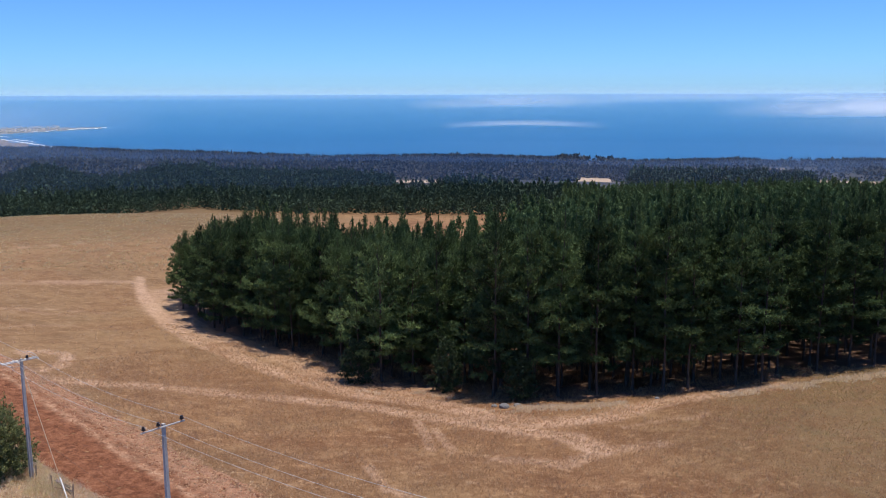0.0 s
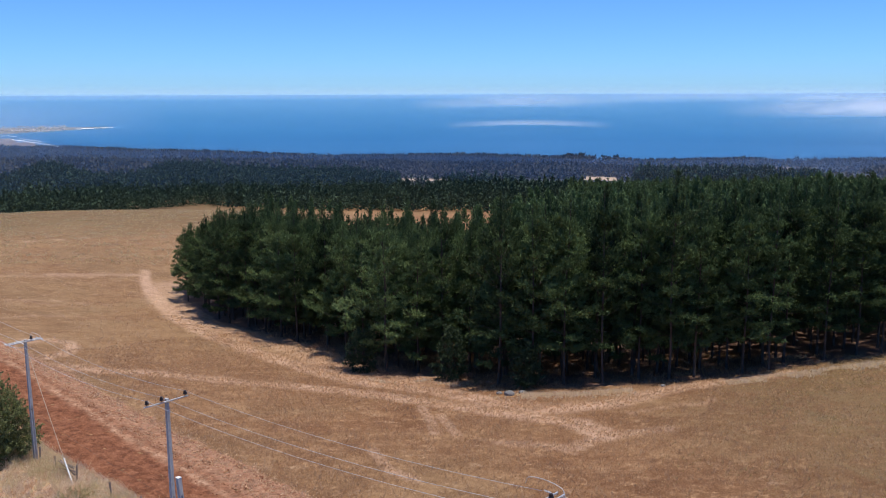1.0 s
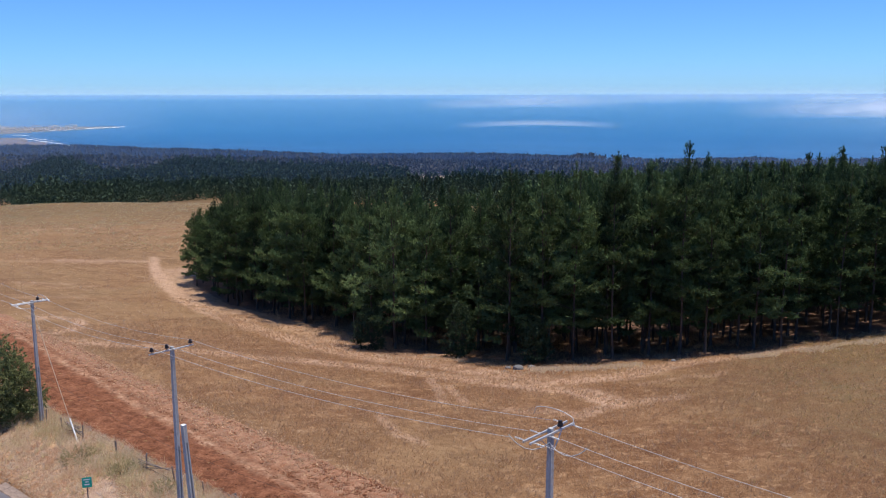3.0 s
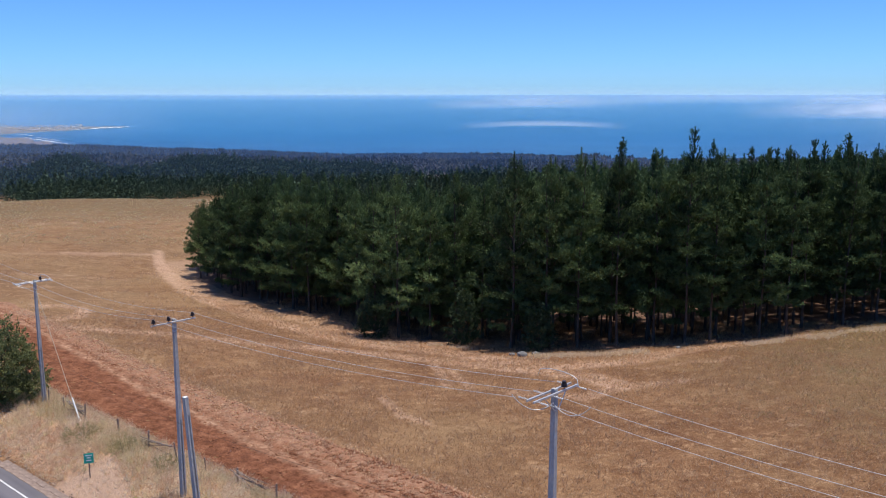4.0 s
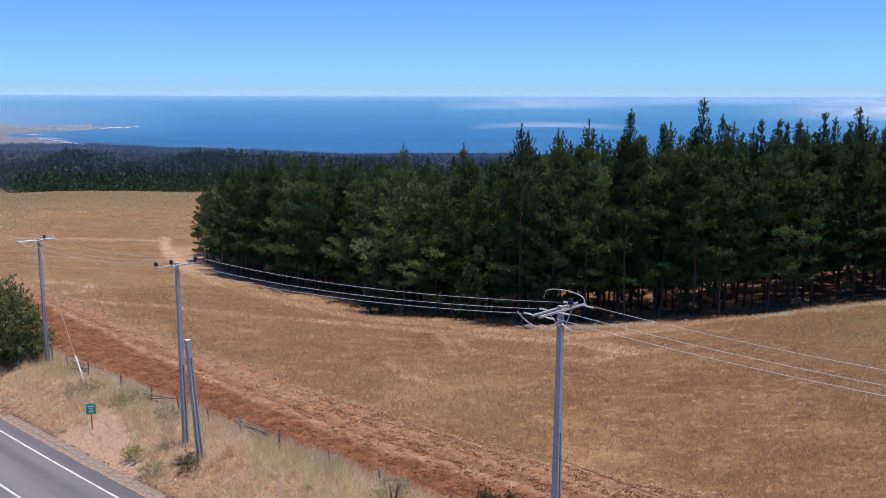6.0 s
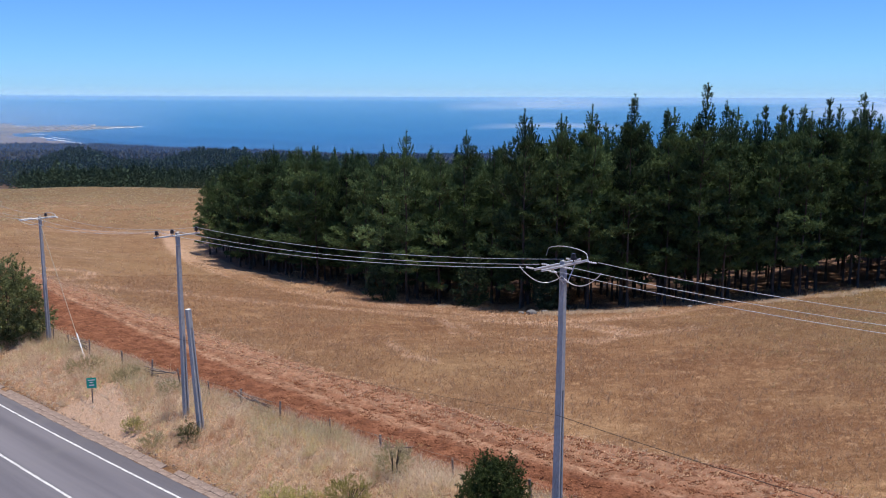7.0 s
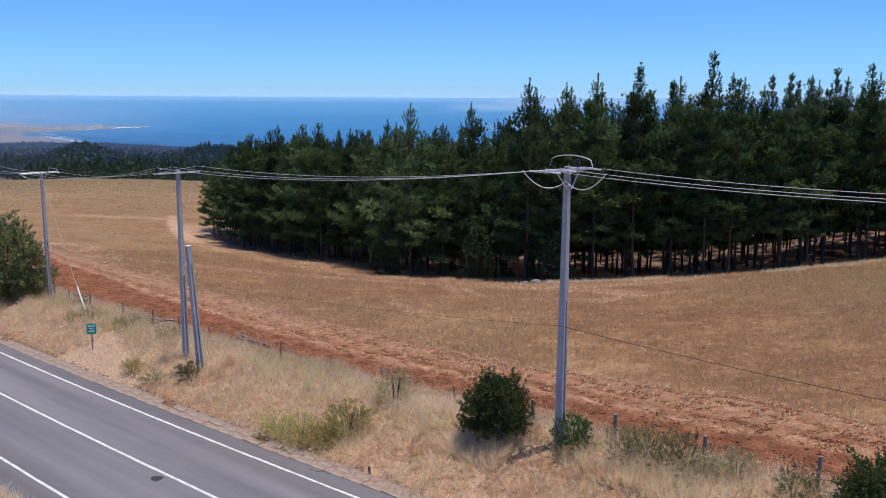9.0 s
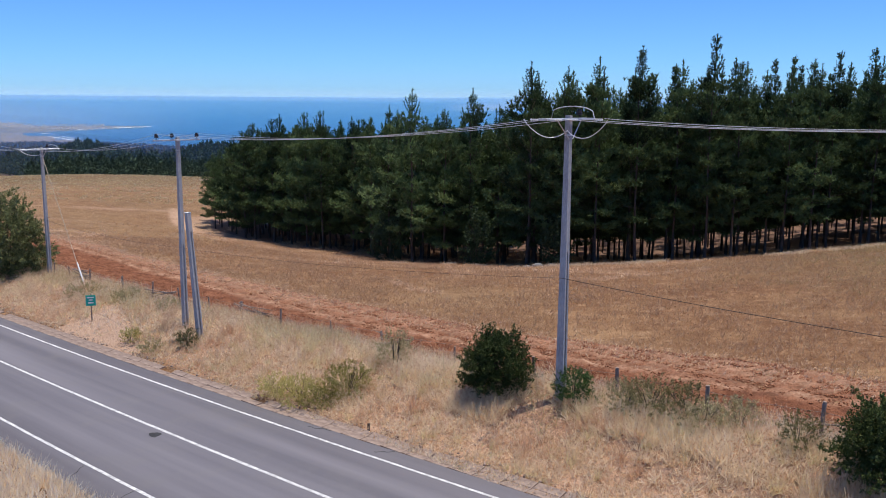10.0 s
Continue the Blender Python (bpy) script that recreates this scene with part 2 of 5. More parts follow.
STRAW = foliage("dry_grass", (0.70, 0.55, 0.385), (0.94, 0.82, 0.63), (0.97, 0.92, 0.79), 0.58, 0.6)
WEED = foliage("grey_weeds", (0.55, 0.47, 0.27), (0.88, 0.78, 0.52), (0.95, 0.88, 0.69), 0.6, 0.7)
RUSSET = foliage("russet_grass", (0.54, 0.34, 0.22), (0.80, 0.56, 0.39), (0.84, 0.65, 0.47), 0.5, 0.7)
OLIVE = foliage("olive_leaves", (0.07, 0.072, 0.03), (0.27, 0.25, 0.115), (0.56, 0.48, 0.27), 0.38)
LEAFY = foliage("fresh_leaves", (0.05, 0.095, 0.03), (0.15, 0.235, 0.075), (0.27, 0.34, 0.14), 0.35)
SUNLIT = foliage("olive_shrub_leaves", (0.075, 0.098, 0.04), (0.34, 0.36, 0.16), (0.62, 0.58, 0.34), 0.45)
FIELDWEED = foliage("field_weed_leaves", (0.38, 0.265, 0.14), (0.55, 0.405, 0.215), (0.70, 0.54, 0.32), 0.4, 0.8)
SWARD = foliage("short_dry_grass", (0.34, 0.185, 0.105), (0.58, 0.375, 0.22), (0.74, 0.53, 0.335), 0.45, 0.8)
HAY = foliage("cut_hay", (0.55, 0.36, 0.22), (0.80, 0.60, 0.41), (0.90, 0.75, 0.57), 0.4, 0.8)
CLOD = foliage("soil_clods", (0.18, 0.072, 0.041), (0.36, 0.165, 0.095), None, 0.0, 0.95)
HOUSEWHITE = speckled("far_house_walls", (0.36, 0.33, 0.33), (0.6, 0.56, 0.55), 0.05, 0.9)
FOAM = speckled("surf_foam", (0.7, 0.74, 0.78), (0.9, 0.92, 0.93), 0.05, 0.9)
ROCK = speckled("headland_earth", (0.10, 0.102, 0.11), (0.21, 0.2, 0.2), 0.02, 0.95)

# ---- mesh helpers ----


def mesh(name, verts, faces, mat, smooth=False):
    """A mesh of triangles or quads from arrays."""
    v, f = np.asarray(verts, np.float32), np.asarray(faces, np.int32)
    me = bpy.data.meshes.new(name)
    me.vertices.add(len(v))
    me.vertices.foreach_set("co", v.ravel())
    me.loops.add(f.size)
    me.loops.foreach_set("vertex_index", f.ravel())
    me.polygons.add(len(f))
    me.polygons.foreach_set("loop_start", np.arange(0, f.size, f.shape[1], dtype=np.int32))
    if smooth:
        me.polygons.foreach_set("use_smooth", np.ones(len(f), bool))
    me.update(calc_edges=True)
    me.validate()
    me.materials.append(mat)
    return me


def put_attr(me, name, values):
    a = me.attributes.new(name, "FLOAT", "POINT")
    a.data.foreach_set("value", np.asarray(values, np.float32))


def part(name, bm, mat, parent, label="", smooth=False):
    """One mesh object under a thing or a part, from a bmesh or a ready mesh."""
    if isinstance(bm, bmesh.types.BMesh):
        me = bpy.data.meshes.new(name)
        bm.to_mesh(me)
        bm.free()
        me.materials.append(mat)
        if smooth:
            me.polygons.foreach_set("use_smooth", np.ones(len(me.polygons), bool))
    else:
        me = bm
    ob = new(name, me)
    ob.parent = parent
    return tagged(ob, label) if label else ob


def thing(name, m, label, category, group="", kind=""):
    ob = new(name)
    ob.matrix_basis = m
    return tagged(ob, label, category, group, kind)


def box(bm, size, m=None, bevel=0.0):
    r = bmesh.ops.create_cube(bm, size=1.0, matrix=(m or Matrix()) @ Matrix.Diagonal((*size, 1)))
    if bevel:
        edges = list({e for v in r["verts"] for e in v.link_edges})
        bmesh.ops.bevel(bm, geom=edges, offset=bevel, segments=1, affect="EDGES")
    return bm


def rod(bm, a, b, r1, r2=None, sides=8):
    a, b = Vector(a), Vector(b)
    d = b - a
    m = Matrix.Translation((a + b) / 2) @ d.to_track_quat("Z", "Y").to_matrix().to_4x4()
    bmesh.ops.create_cone(bm, cap_ends=True, segments=sides, radius1=r1, radius2=r1 if r2 is None else r2, depth=d.length, matrix=m)
    return bm


def tube(points, r, sides=5):
    """Arrays of a thin tube along points."""
    p = np.asarray(points, float)
    t = np.gradient(p, axis=0)
    t /= np.linalg.norm(t, axis=1, keepdims=True)
    u = np.cross(t, np.where(np.abs(t[:, 2:]) > 0.9, [[1.0, 0, 0]], [[0, 0, 1.0]]))
    u /= np.linalg.norm(u, axis=1, keepdims=True)
    w = np.cross(t, u)
    a = np.arange(sides) * 2 * np.pi / sides
    v = (p[:, None] + r * (np.cos(a)[None, :, None] * u[:, None] + np.sin(a)[None, :, None] * w[:, None])).reshape(-1, 3)
    i, j = np.meshgrid(np.arange(len(p) - 1), np.arange(sides), indexing="ij")
    k = (j + 1) % sides
    f = np.stack([i * sides + j, i * sides + k, (i + 1) * sides + k, (i + 1) * sides + j], -1).reshape(-1, 4)
    return v, f


def spikes(rng, at, way, length, width, count, spread):
    """Arrays of thin triangles that spring from each place: needles, blades or leaves."""
    n = len(at)
    c = np.repeat(at, count, 0)
    d = np.repeat(way, count, 0) + rng.normal(0, spread, (n * count, 3))
    d /= np.linalg.norm(d, axis=1, keepdims=True) + 1e-9
    s = np.cross(d, rng.normal(0, 1, (n * count, 3)))
    s /= np.linalg.norm(s, axis=1, keepdims=True) + 1e-9
    ln = (np.repeat(np.broadcast_to(length, n), count) * rng.uniform(0.6, 1.25, n * count))[:, None]
    wd = (np.repeat(np.broadcast_to(width, n), count) * rng.uniform(0.7, 1.3, n * count))[:, None]
    c = c + d * ln * rng.uniform(-0.15, 0.1, (n * count, 1))
    v = np.stack([c - s * wd / 2, c + s * wd / 2, c + d * ln], 1).reshape(-1, 3)
    return v, np.arange(len(v)).reshape(-1, 3)


def merge(pieces):
    vs, fs, k = [], [], 0
    for v, f in pieces:
        vs.append(v)
        fs.append(np.asarray(f) + k)
        k += len(v)
    return np.concatenate(vs), np.concatenate(fs)


def fbm(x, y, scale, seed=0.0):
    """Smooth cheap ripples in the plan, about -1 to 1."""
    x, y = x / scale, y / scale
    out = 0.0
    for k in range(4):
        a, b, f = 1.3 + 2.1 * k + seed, 0.7 + 1.7 * k - seed, 1.0 + 0.83 * k
        out = out + np.sin(f * (x * np.cos(a) + y * np.sin(a)) * 2 + b) * np.sin(f * (x * np.cos(b) - y * np.sin(b)) * 1.7 + a) / (1 + 0.5 * k)
    return out / 2.0


# ---- the lie of the land ----
ORIGIN, ALONG, ACROSS = np.array((2.49, 29.0)), np.array((-0.7704, 0.6376)), np.array((0.6376, 0.7704))
LEVEL, FALL_X, FALL_Y = 1.81, 0.56, -7.22
BUMPS = [
    (45, 90, 30, -0.6),
    (0, 35, 35, -1.74),
    (30, 75, 30, 1.54),
    (-5, 75, 25, -0.5),
    (-20, 105, 25, -1.59),
    (-45, 150, 35, -4.54),
    (20, 110, 30, -5.05),
    (-75, 170, 45, 0.99),
    (-110, 220, 60, 2.94),
    (60, 60, 50, 2.39),
    (-60, 95, 40, 2.22),
    (-40, 60, 35, 0.03),
    (60, 150, 60, 3.94),
    (0, 200, 70, -3.79),
    (-150, 300, 90, -1.17),
    (120, 250, 90, 2.4),
    (0, 320, 80, 0.62),
    (-92, 322, 45, 1.8),
    (-235, 360, 55, -2.0),
    (-163, 300, 38, 3.8),
]
SEA_Z, EYE_Z = -134.0, 25.8


def smooth(a, b, x):
    t = np.clip((x - a) / (b - a), 0, 1)
    return t * t * (3 - 2 * t)


def line_coords(x, y):
    """Metres along the road (to the left) and across it (away from the road) from the big pole."""
    dx, dy = x - ORIGIN[0], y - ORIGIN[1]
    return dx * ALONG[0] + dy * ALONG[1], dx * ACROSS[0] + dy * ACROSS[1]


def plan(s, v):
    return ORIGIN[0] + s * ALONG[0] + v * ACROSS[0], ORIGIN[1] + s * ALONG[1] + v * ACROSS[1]


def road_z(s):
    return -1.415 - 0.0476 * np.clip(s, -70, 130)


def bend(s):
    """The road is not quite parallel to the power line: metres to add across it."""
    s = np.clip(s, -30, 32)
    return 0.39 - 0.0449 * s + 0.0007 * s * s


def coast(azimuth):
    """How far off the shore lies, by azimuth in degrees."""
    return np.interp(azimuth, (-60, -32.5, -30.4, -29, -27.8, -26.6, -25.4, -23.4, -21.5, -18.1, -15.3, -12.8, -10.7, 0, 4.5, 9.5, 12.6, 16, 21, 25, 60),
                     (3900, 3720, 3480, 3350, 3170, 2990, 2800, 2660, 2550, 2460, 2385, 2275, 2230, 2205, 2120, 2075, 2090, 2180, 2225, 2280, 2300))


def beach_width(azimuth):
    """Flat sand at the head of the bay."""
    return np.interp(azimuth, (-60, -32.5, -30, -28.1, -26.9, -25.4), (950, 780, 500, 300, 140, 0))


def sea_z(d):
    """The sea: level at the shore, then carried up to the skyline, which lies within the drawing distance."""
    rise = (EYE_Z - SEA_Z) / 3000
    return np.where(d < 3000, SEA_Z, EYE_Z - d * rise * (4900 - d) / 1900)


def height(x, y):
    x, y = np.asarray(x, float), np.asarray(y, float)
    d = np.hypot(x, y)
    azm = np.degrees(np.arctan2(x, y))
    xc, yc = x * np.minimum(1, 420 / np.maximum(d, 1)), y * np.minimum(1, 420 / np.maximum(d, 1))
    z = LEVEL + FALL_X * xc / 100 + FALL_Y * yc / 100
    for a, b, r, k in BUMPS:
        z = z + k * np.exp(-((xc - a) ** 2 + (yc - b) ** 2) / (2 * r * r))
    beach = beach_width(azm)
    far = -21 - (d - 320) * (-SEA_Z - 21) / (coast(azm) - beach - 320) + 3.0 * fbm(x, y, 260.0)
    # wooded rises beyond the field
    far = far + np.interp(azm, (-31, -29.3, -28.6, -27.5, -26.6, -25.6, -24.5, -22.8, -21.4, -19.8, -17.8, -15, -10, -7, -4), (0, 1, 6, 9.5, 9, 4, 0.5, 0, 3, 7.5, 6, 3.5, 3, 2, 0)) * np.exp(-(((d - 545) / 75) ** 2))
    far = np.where(beach > 60, np.maximum(far, sea_z(d) + 1.5 - 8 * smooth(-25, 25, d - coast(azm))), far)
    z = z + (far - z) * smooth(330, 460, d)
    z = z + 0.12 * fbm(x, y, 7.0) * smooth(40, 60, d)
    s, v = line_coords(x, y)
    vr = v - bend(s)
    near = road_z(s) - 0.03 + 0.25 * smooth(-14.2, -17, vr)
    # low bank that carries the poles and the fence
    z = z + np.interp(s, (-40, 0, 22, 44, 60), (0.5, 0.5, 0.25, -0.1, 0.0)) * np.exp(-(((v + 0.6) / 1.7) ** 2)) * (d < 150)
    w = smooth(-4.9, -0.4, vr)
    blend = near + (z - near) * w
    # behind the camera the land rises gently to the skyline
    back = smooth(75, 105, np.abs(azm)) * smooth(60, 400, d)
    z = z + (-2 + 28 * d / 4900 - z) * back
    return z + (blend - z) * (1 - smooth(180, 400, d)) * (v < 0)


def near_line(x, y, pts):
    """Distance from each place to a broken line."""
    best = np.full(np.shape(x), 1e9)
    for (ax, ay), (bx, by) in zip(pts[:-1], pts[1:]):
        lx, ly = bx - ax, by - ay
        t = np.clip(((x - ax) * lx + (y - ay) * ly) / (lx * lx + ly * ly), 0, 1)
        best = np.minimum(best, np.hypot(x - ax - t * lx, y - ay - t * ly))
    return best


def inside(x, y, poly):
    x, y = np.asarray(x, float), np.asarray(y, float)
    hit = np.zeros(x.shape, bool)
    for (ax, ay), (bx, by) in zip(poly, poly[1:] + poly[:1]):
        hit ^= ((ay > y) != (by > y)) & (x < (bx - ax) * (y - ay) / ((by - ay) or 1e-9) + ax)
    return hit


# pine stand: its front edge, seen from the field, and its back
STAND = [(-57, 161), (-53, 149), (-40, 128), (-29.5, 118), (-19, 108), (-11, 94), (-2, 94), (3, 85), (10, 84.5), (20, 84.5), (30, 86.5), (40, 88.5),
         (60, 93), (90, 100), (150, 112), (175, 290), (140, 318), (40, 328), (30, 315), (22, 200), (14, 172), (-10, 150), (-31, 156), (-45, 168)]
def bare_earth(s, v):
    """Trodden sandy ground between the sign and the gutter."""
    return smooth(31.8, 30.4, s) * smooth(19.5, 23, s) * smooth(0.3, -0.3, v + 4.45 - 0.36 * (s - 22) + 0.35 * fbm(s, v, 1.1))


# mown swaths and wheel tracks: the way they run and their width
SWATHS = [
    ([(-70, 174), (-66, 164), (-58, 148.5), (-48.5, 131.5), (-40, 118), (-30, 106), (-21, 96.5), (-12, 88), (-4, 84), (1, 78), (6, 74), (12, 75), (19, 81), (30, 84)], 1.9),
    ([(-47, 86), (-40, 85), (-34, 85.4), (-20, 84.5), (-13.6, 83), (-7.6, 80), (-2, 75.7), (3, 72), (8, 69), (10, 64)], 1.4),
    ([(-56, 90.5), (-50, 88.4), (-47.4, 89.4), (-46.7, 92), (-47.3, 95), (-48.5, 97.5), (-50, 99.3), (-52, 99.9), (-54.5, 98)], 0.9),
    ([(-5.2, 75.5), (-4.1, 70.4), (-3.4, 66)], 0.45),
    ([(-3.3, 72), (-1.6, 65.4)], 0.4),
    ([(2, 63), (7, 61), (10, 64), (15, 65)], 0.8),
    ([(-8, 62), (-6, 57), (-4, 55)], 0.4),
    ([(-112, 150), (-90, 157), (-80, 162), (-70, 169)], 0.8),
    ([(-90, 128), (-70, 137), (-61, 137)], 0.6),
    ([(-92, 160), (-81, 164.5), (-69.5, 169)], 0.9),
    ([(-112, 202), (-101, 216)], 1.5),
    ([(-77, 134), (-64, 131.5)], 0.7),
    ([(-66.5, 115), (-64.4, 120.5), (-58, 122)], 0.7),
    ([(13, 71), (16, 72.6), (19, 72.4), (21, 74.5)], 0.4),
]

# ground: one sheet from below the camera to the shore and beyond it, under the sea
azs = np.radians(np.concatenate([np.arange(-180, -34, 4), np.arange(-34, 30.01, 0.22), np.arange(33, 180, 4)]))
rings = np.concatenate([[0.01, 4, 8, 11], 14 * 1.0125 ** np.arange(0, 240), 14 * 1.0125**240 * 1.05 ** np.arange(1, 57)])
rings = np.append(rings[rings < 4850], 4900)
R, A = np.meshgrid(rings, azs, indexing="ij")
GX, GY = R * np.sin(A), R * np.cos(A)
GZ = height(GX, GY)
i, j = np.meshgrid(np.arange(len(rings) - 1), np.arange(len(azs)), indexing="ij")
na, jn = len(azs), (j + 1) % len(azs)
faces = np.stack([i * na + j, i * na + jn, (i + 1) * na + jn, (i + 1) * na + j], -1).reshape(-1, 4)[:, ::-1]
me = mesh("ground", np.stack([GX, GY, GZ], -1).reshape(-1, 3), faces, GROUND, True)
gx, gy = GX.ravel(), GY.ravel()
gd, ga = np.hypot(gx, gy), np.degrees(np.arctan2(gx, gy))
straw = np.zeros(gx.shape)
for pts, width in SWATHS:
    k = near_line(gx, gy, pts) + 0.35 * min(1.0, width) * fbm(gx, gy, 2.2)
    k = k + 0.9 * smooth(148, 176, gy) * (width > 1.38)
    straw = np.maximum(straw, smooth(width * 1.25, width * 0.5, k) * (0.9 if width > 1.38 else 1.0 if pts[0][0] == -56 else 0.55) * (1.0 if width > 0.85 or pts[0][0] > -20 else 0.45))
# loose straw between the mown edge and the shade of the pines
straw = np.maximum(straw, 0.62 * smooth(8.5, 4.0, near_line(gx, gy, STAND[:7]) + 0.8 * fbm(gx, gy, 5.0)) * smooth(2, -8, gx))
s_g, v_g = line_coords(gx, gy)
verge = smooth(-5.0, -4.0, v_g) * smooth(1.8, 0.9, v_g) * (gd < 200)
put_attr(me, "straw", np.maximum(straw, 0.75 * verge))
put_attr(me, "ripe", smooth(0, -55, gx + 12 * fbm(gx, gy, 25.0)) * smooth(60, 110, gd))
put_attr(me, "weedy", np.maximum(smooth(6, 32, gx + 6 * fbm(gx, gy, 14.0)) * smooth(36, 55, gy) * (gd < 300), smooth(225, 290, gd + 8 * fbm(gx, gy, 9.0)) * smooth(-8, -15, ga) * (gd < 420)))
put_attr(me, "dirt", bare_earth(s_g, v_g) * (gd < 200))
put_attr(me, "litter", inside(gx, gy, STAND).astype(float))
put_attr(me, "plain", smooth(380, 520, gd + 40 * fbm(gx, gy, 90.0)) * (np.abs(ga) < 80))
pale = np.zeros(gx.shape)
for a0, a1, d0, d1 in ((6.3, 8.8, 760, 900), (20.8, 29, 740, 880), (-5.4, -2.6, 640, 730), (10.4, 14.2, 1230, 1330), (6.0, 9.3, 1400, 1470), (8.5, 10.5, 700, 760), (17, 19, 1300, 1380)):
    k = np.maximum(np.abs(ga - (a0 + a1) / 2) / (a1 - a0), np.abs(gd - (d0 + d1) / 2) / (d1 - d0))
    pale = np.maximum(pale, smooth(0.56, 0.42, k + 0.05 * fbm(gx, gy, 40.0)))
put_attr(me, "pale", pale)
put_attr(me, "sand", smooth(-30, 20, gd - coast(ga) + beach_width(ga)) * smooth(-25.0, -26.2, ga))
tagged(new("ground", me), "dry tan grass field with mown straw swaths, falling towards the coast", "ground", kind="structure")

# sea
azs = np.radians(np.arange(-100, 100.01, 1.0))
rings = np.concatenate([np.arange(1700, 3000, 130), np.arange(3000, 4901, 50)])
R, A = np.meshgrid(rings, azs, indexing="ij")
i, j = np.meshgrid(np.arange(len(rings) - 1), np.arange(len(azs) - 1), indexing="ij")
na = len(azs)
faces = np.stack([i * na + j, (i + 1) * na + j, (i + 1) * na + j + 1, i * na + j + 1], -1).reshape(-1, 4)
me = mesh("water", np.stack([R * np.sin(A), R * np.cos(A), sea_z(R)], -1).reshape(-1, 3), faces, SEA, True)
tagged(new("water", me), "deep blue calm ocean reaching to the horizon", "sea", kind="structure")


def polar(azimuth, d, lift=0.0):
    a = np.radians(azimuth)
    return np.stack([d * np.sin(a), d * np.cos(a), sea_z(np.asarray(d, float)) + lift], -1)


def headland():
    az_, dd = np.meshgrid(np.linspace(-40, -23.6, 90), np.linspace(0, 1, 14), indexing="ij")
    wide = 320 * np.sqrt(np.clip((-23.6 - az_) / 7, 0, 1)) + 4
    mid = 3690 - 14 * np.clip(-25 - az_, 0, 5)
    d = mid + (dd - 0.5) * wide
    top = (3 + 4 * np.clip((-26.5 - az_) / 4, 0, 1) + 16 * smooth(-29.3, -31.5, az_)) * np.sin(np.pi * dd) + 1.5 * fbm(az_ * 40, d, 30.0)
    v = polar(az_, d, top - 3.0 + 2 * np.sin(np.pi * dd))
    i, j = np.meshgrid(np.arange(89), np.arange(13), indexing="ij")
    f = np.stack([i * 14 + j, (i + 1) * 14 + j, (i + 1) * 14 + j + 1, i * 14 + j + 1], -1).reshape(-1, 4)[:, ::-1]
    tagged(new("headland", mesh("headland", v.reshape(-1, 3), f, ROCK, True)), "low grey-brown rocky headland running out into the sea", "headland", kind="structure")
    rng, out = np.random.default_rng(3), []
    cube = np.array([(x, y, z) for x in (-1, 1) for y in (-1, 1) for z in (0, 1)], float)
    quads = np.array([(0, 1, 3, 2), (4, 6, 7, 5), (0, 4, 5, 1), (2, 3, 7, 6), (1, 5, 7, 3), (0, 2, 6, 4)])
    for _ in range(290):
        a = -26 - abs(rng.normal(0, 3.2))
        c = polar(a, 3690 - 14 * min(5, max(0, -25 - a)) + rng.uniform(-90, 110), 2.5 + 4 * min(1, max(0, (-26.5 - a) / 4)) + 12 * float(smooth(-29.3, -31.5, a)))
        t = rng.uniform(0, 3)
        s = cube * (rng.uniform(2, 6), rng.uniform(1.5, 3), rng.uniform(1.0, 2.2))
        s[:, :2] = s[:, :2] @ np.array([(math.cos(t), math.sin(t)), (-math.sin(t), math.cos(t))])
        out.append((s + c, quads))
    tagged(new("far_town", mesh("far_town", *merge(out), HOUSEWHITE)), "scatter of pale houses on the far headland", "town", kind="stuff")
    # surf: thin broken ribbons along the shore and round the point
    out = []
    for a0, a1, d0, d1, w in ((-29.2, -26.7, 3330, 3040, 34), (-28.6, -27.3, 3330, 3200, 16), (-29.6, -28.7, 3450, 3410, 12), (-26.6, -25.0, 3020, 2840, 34), (-19.1, -17.8, 2500, 2470, 18),
                              (-25.6, -23.3, 3640, 3690, 22), (-27.6, -26.2, 3590, 3600, 8)):
        az_ = np.linspace(a0, a1, 40)
        d = np.linspace(d0, d1, 40) + 8 * np.sin(az_ * 9)
        wd = w * np.abs(np.sin((az_ - a0) / (a1 - a0) * np.pi)) ** 0.4 * (0.6 + 0.4 * np.sin(az_ * 23))
        v = np.concatenate([polar(az_, d - wd / 2, 1.2), polar(az_, d + wd / 2, 1.6)])
        k = np.arange(39)
        out.append((v, np.stack([k, k + 1, k + 41, k + 40], -1)))
    tagged(new("surf", mesh("surf", *merge(out), FOAM)), "white broken surf lines along the shore", "surf", kind="stuff")


headland()


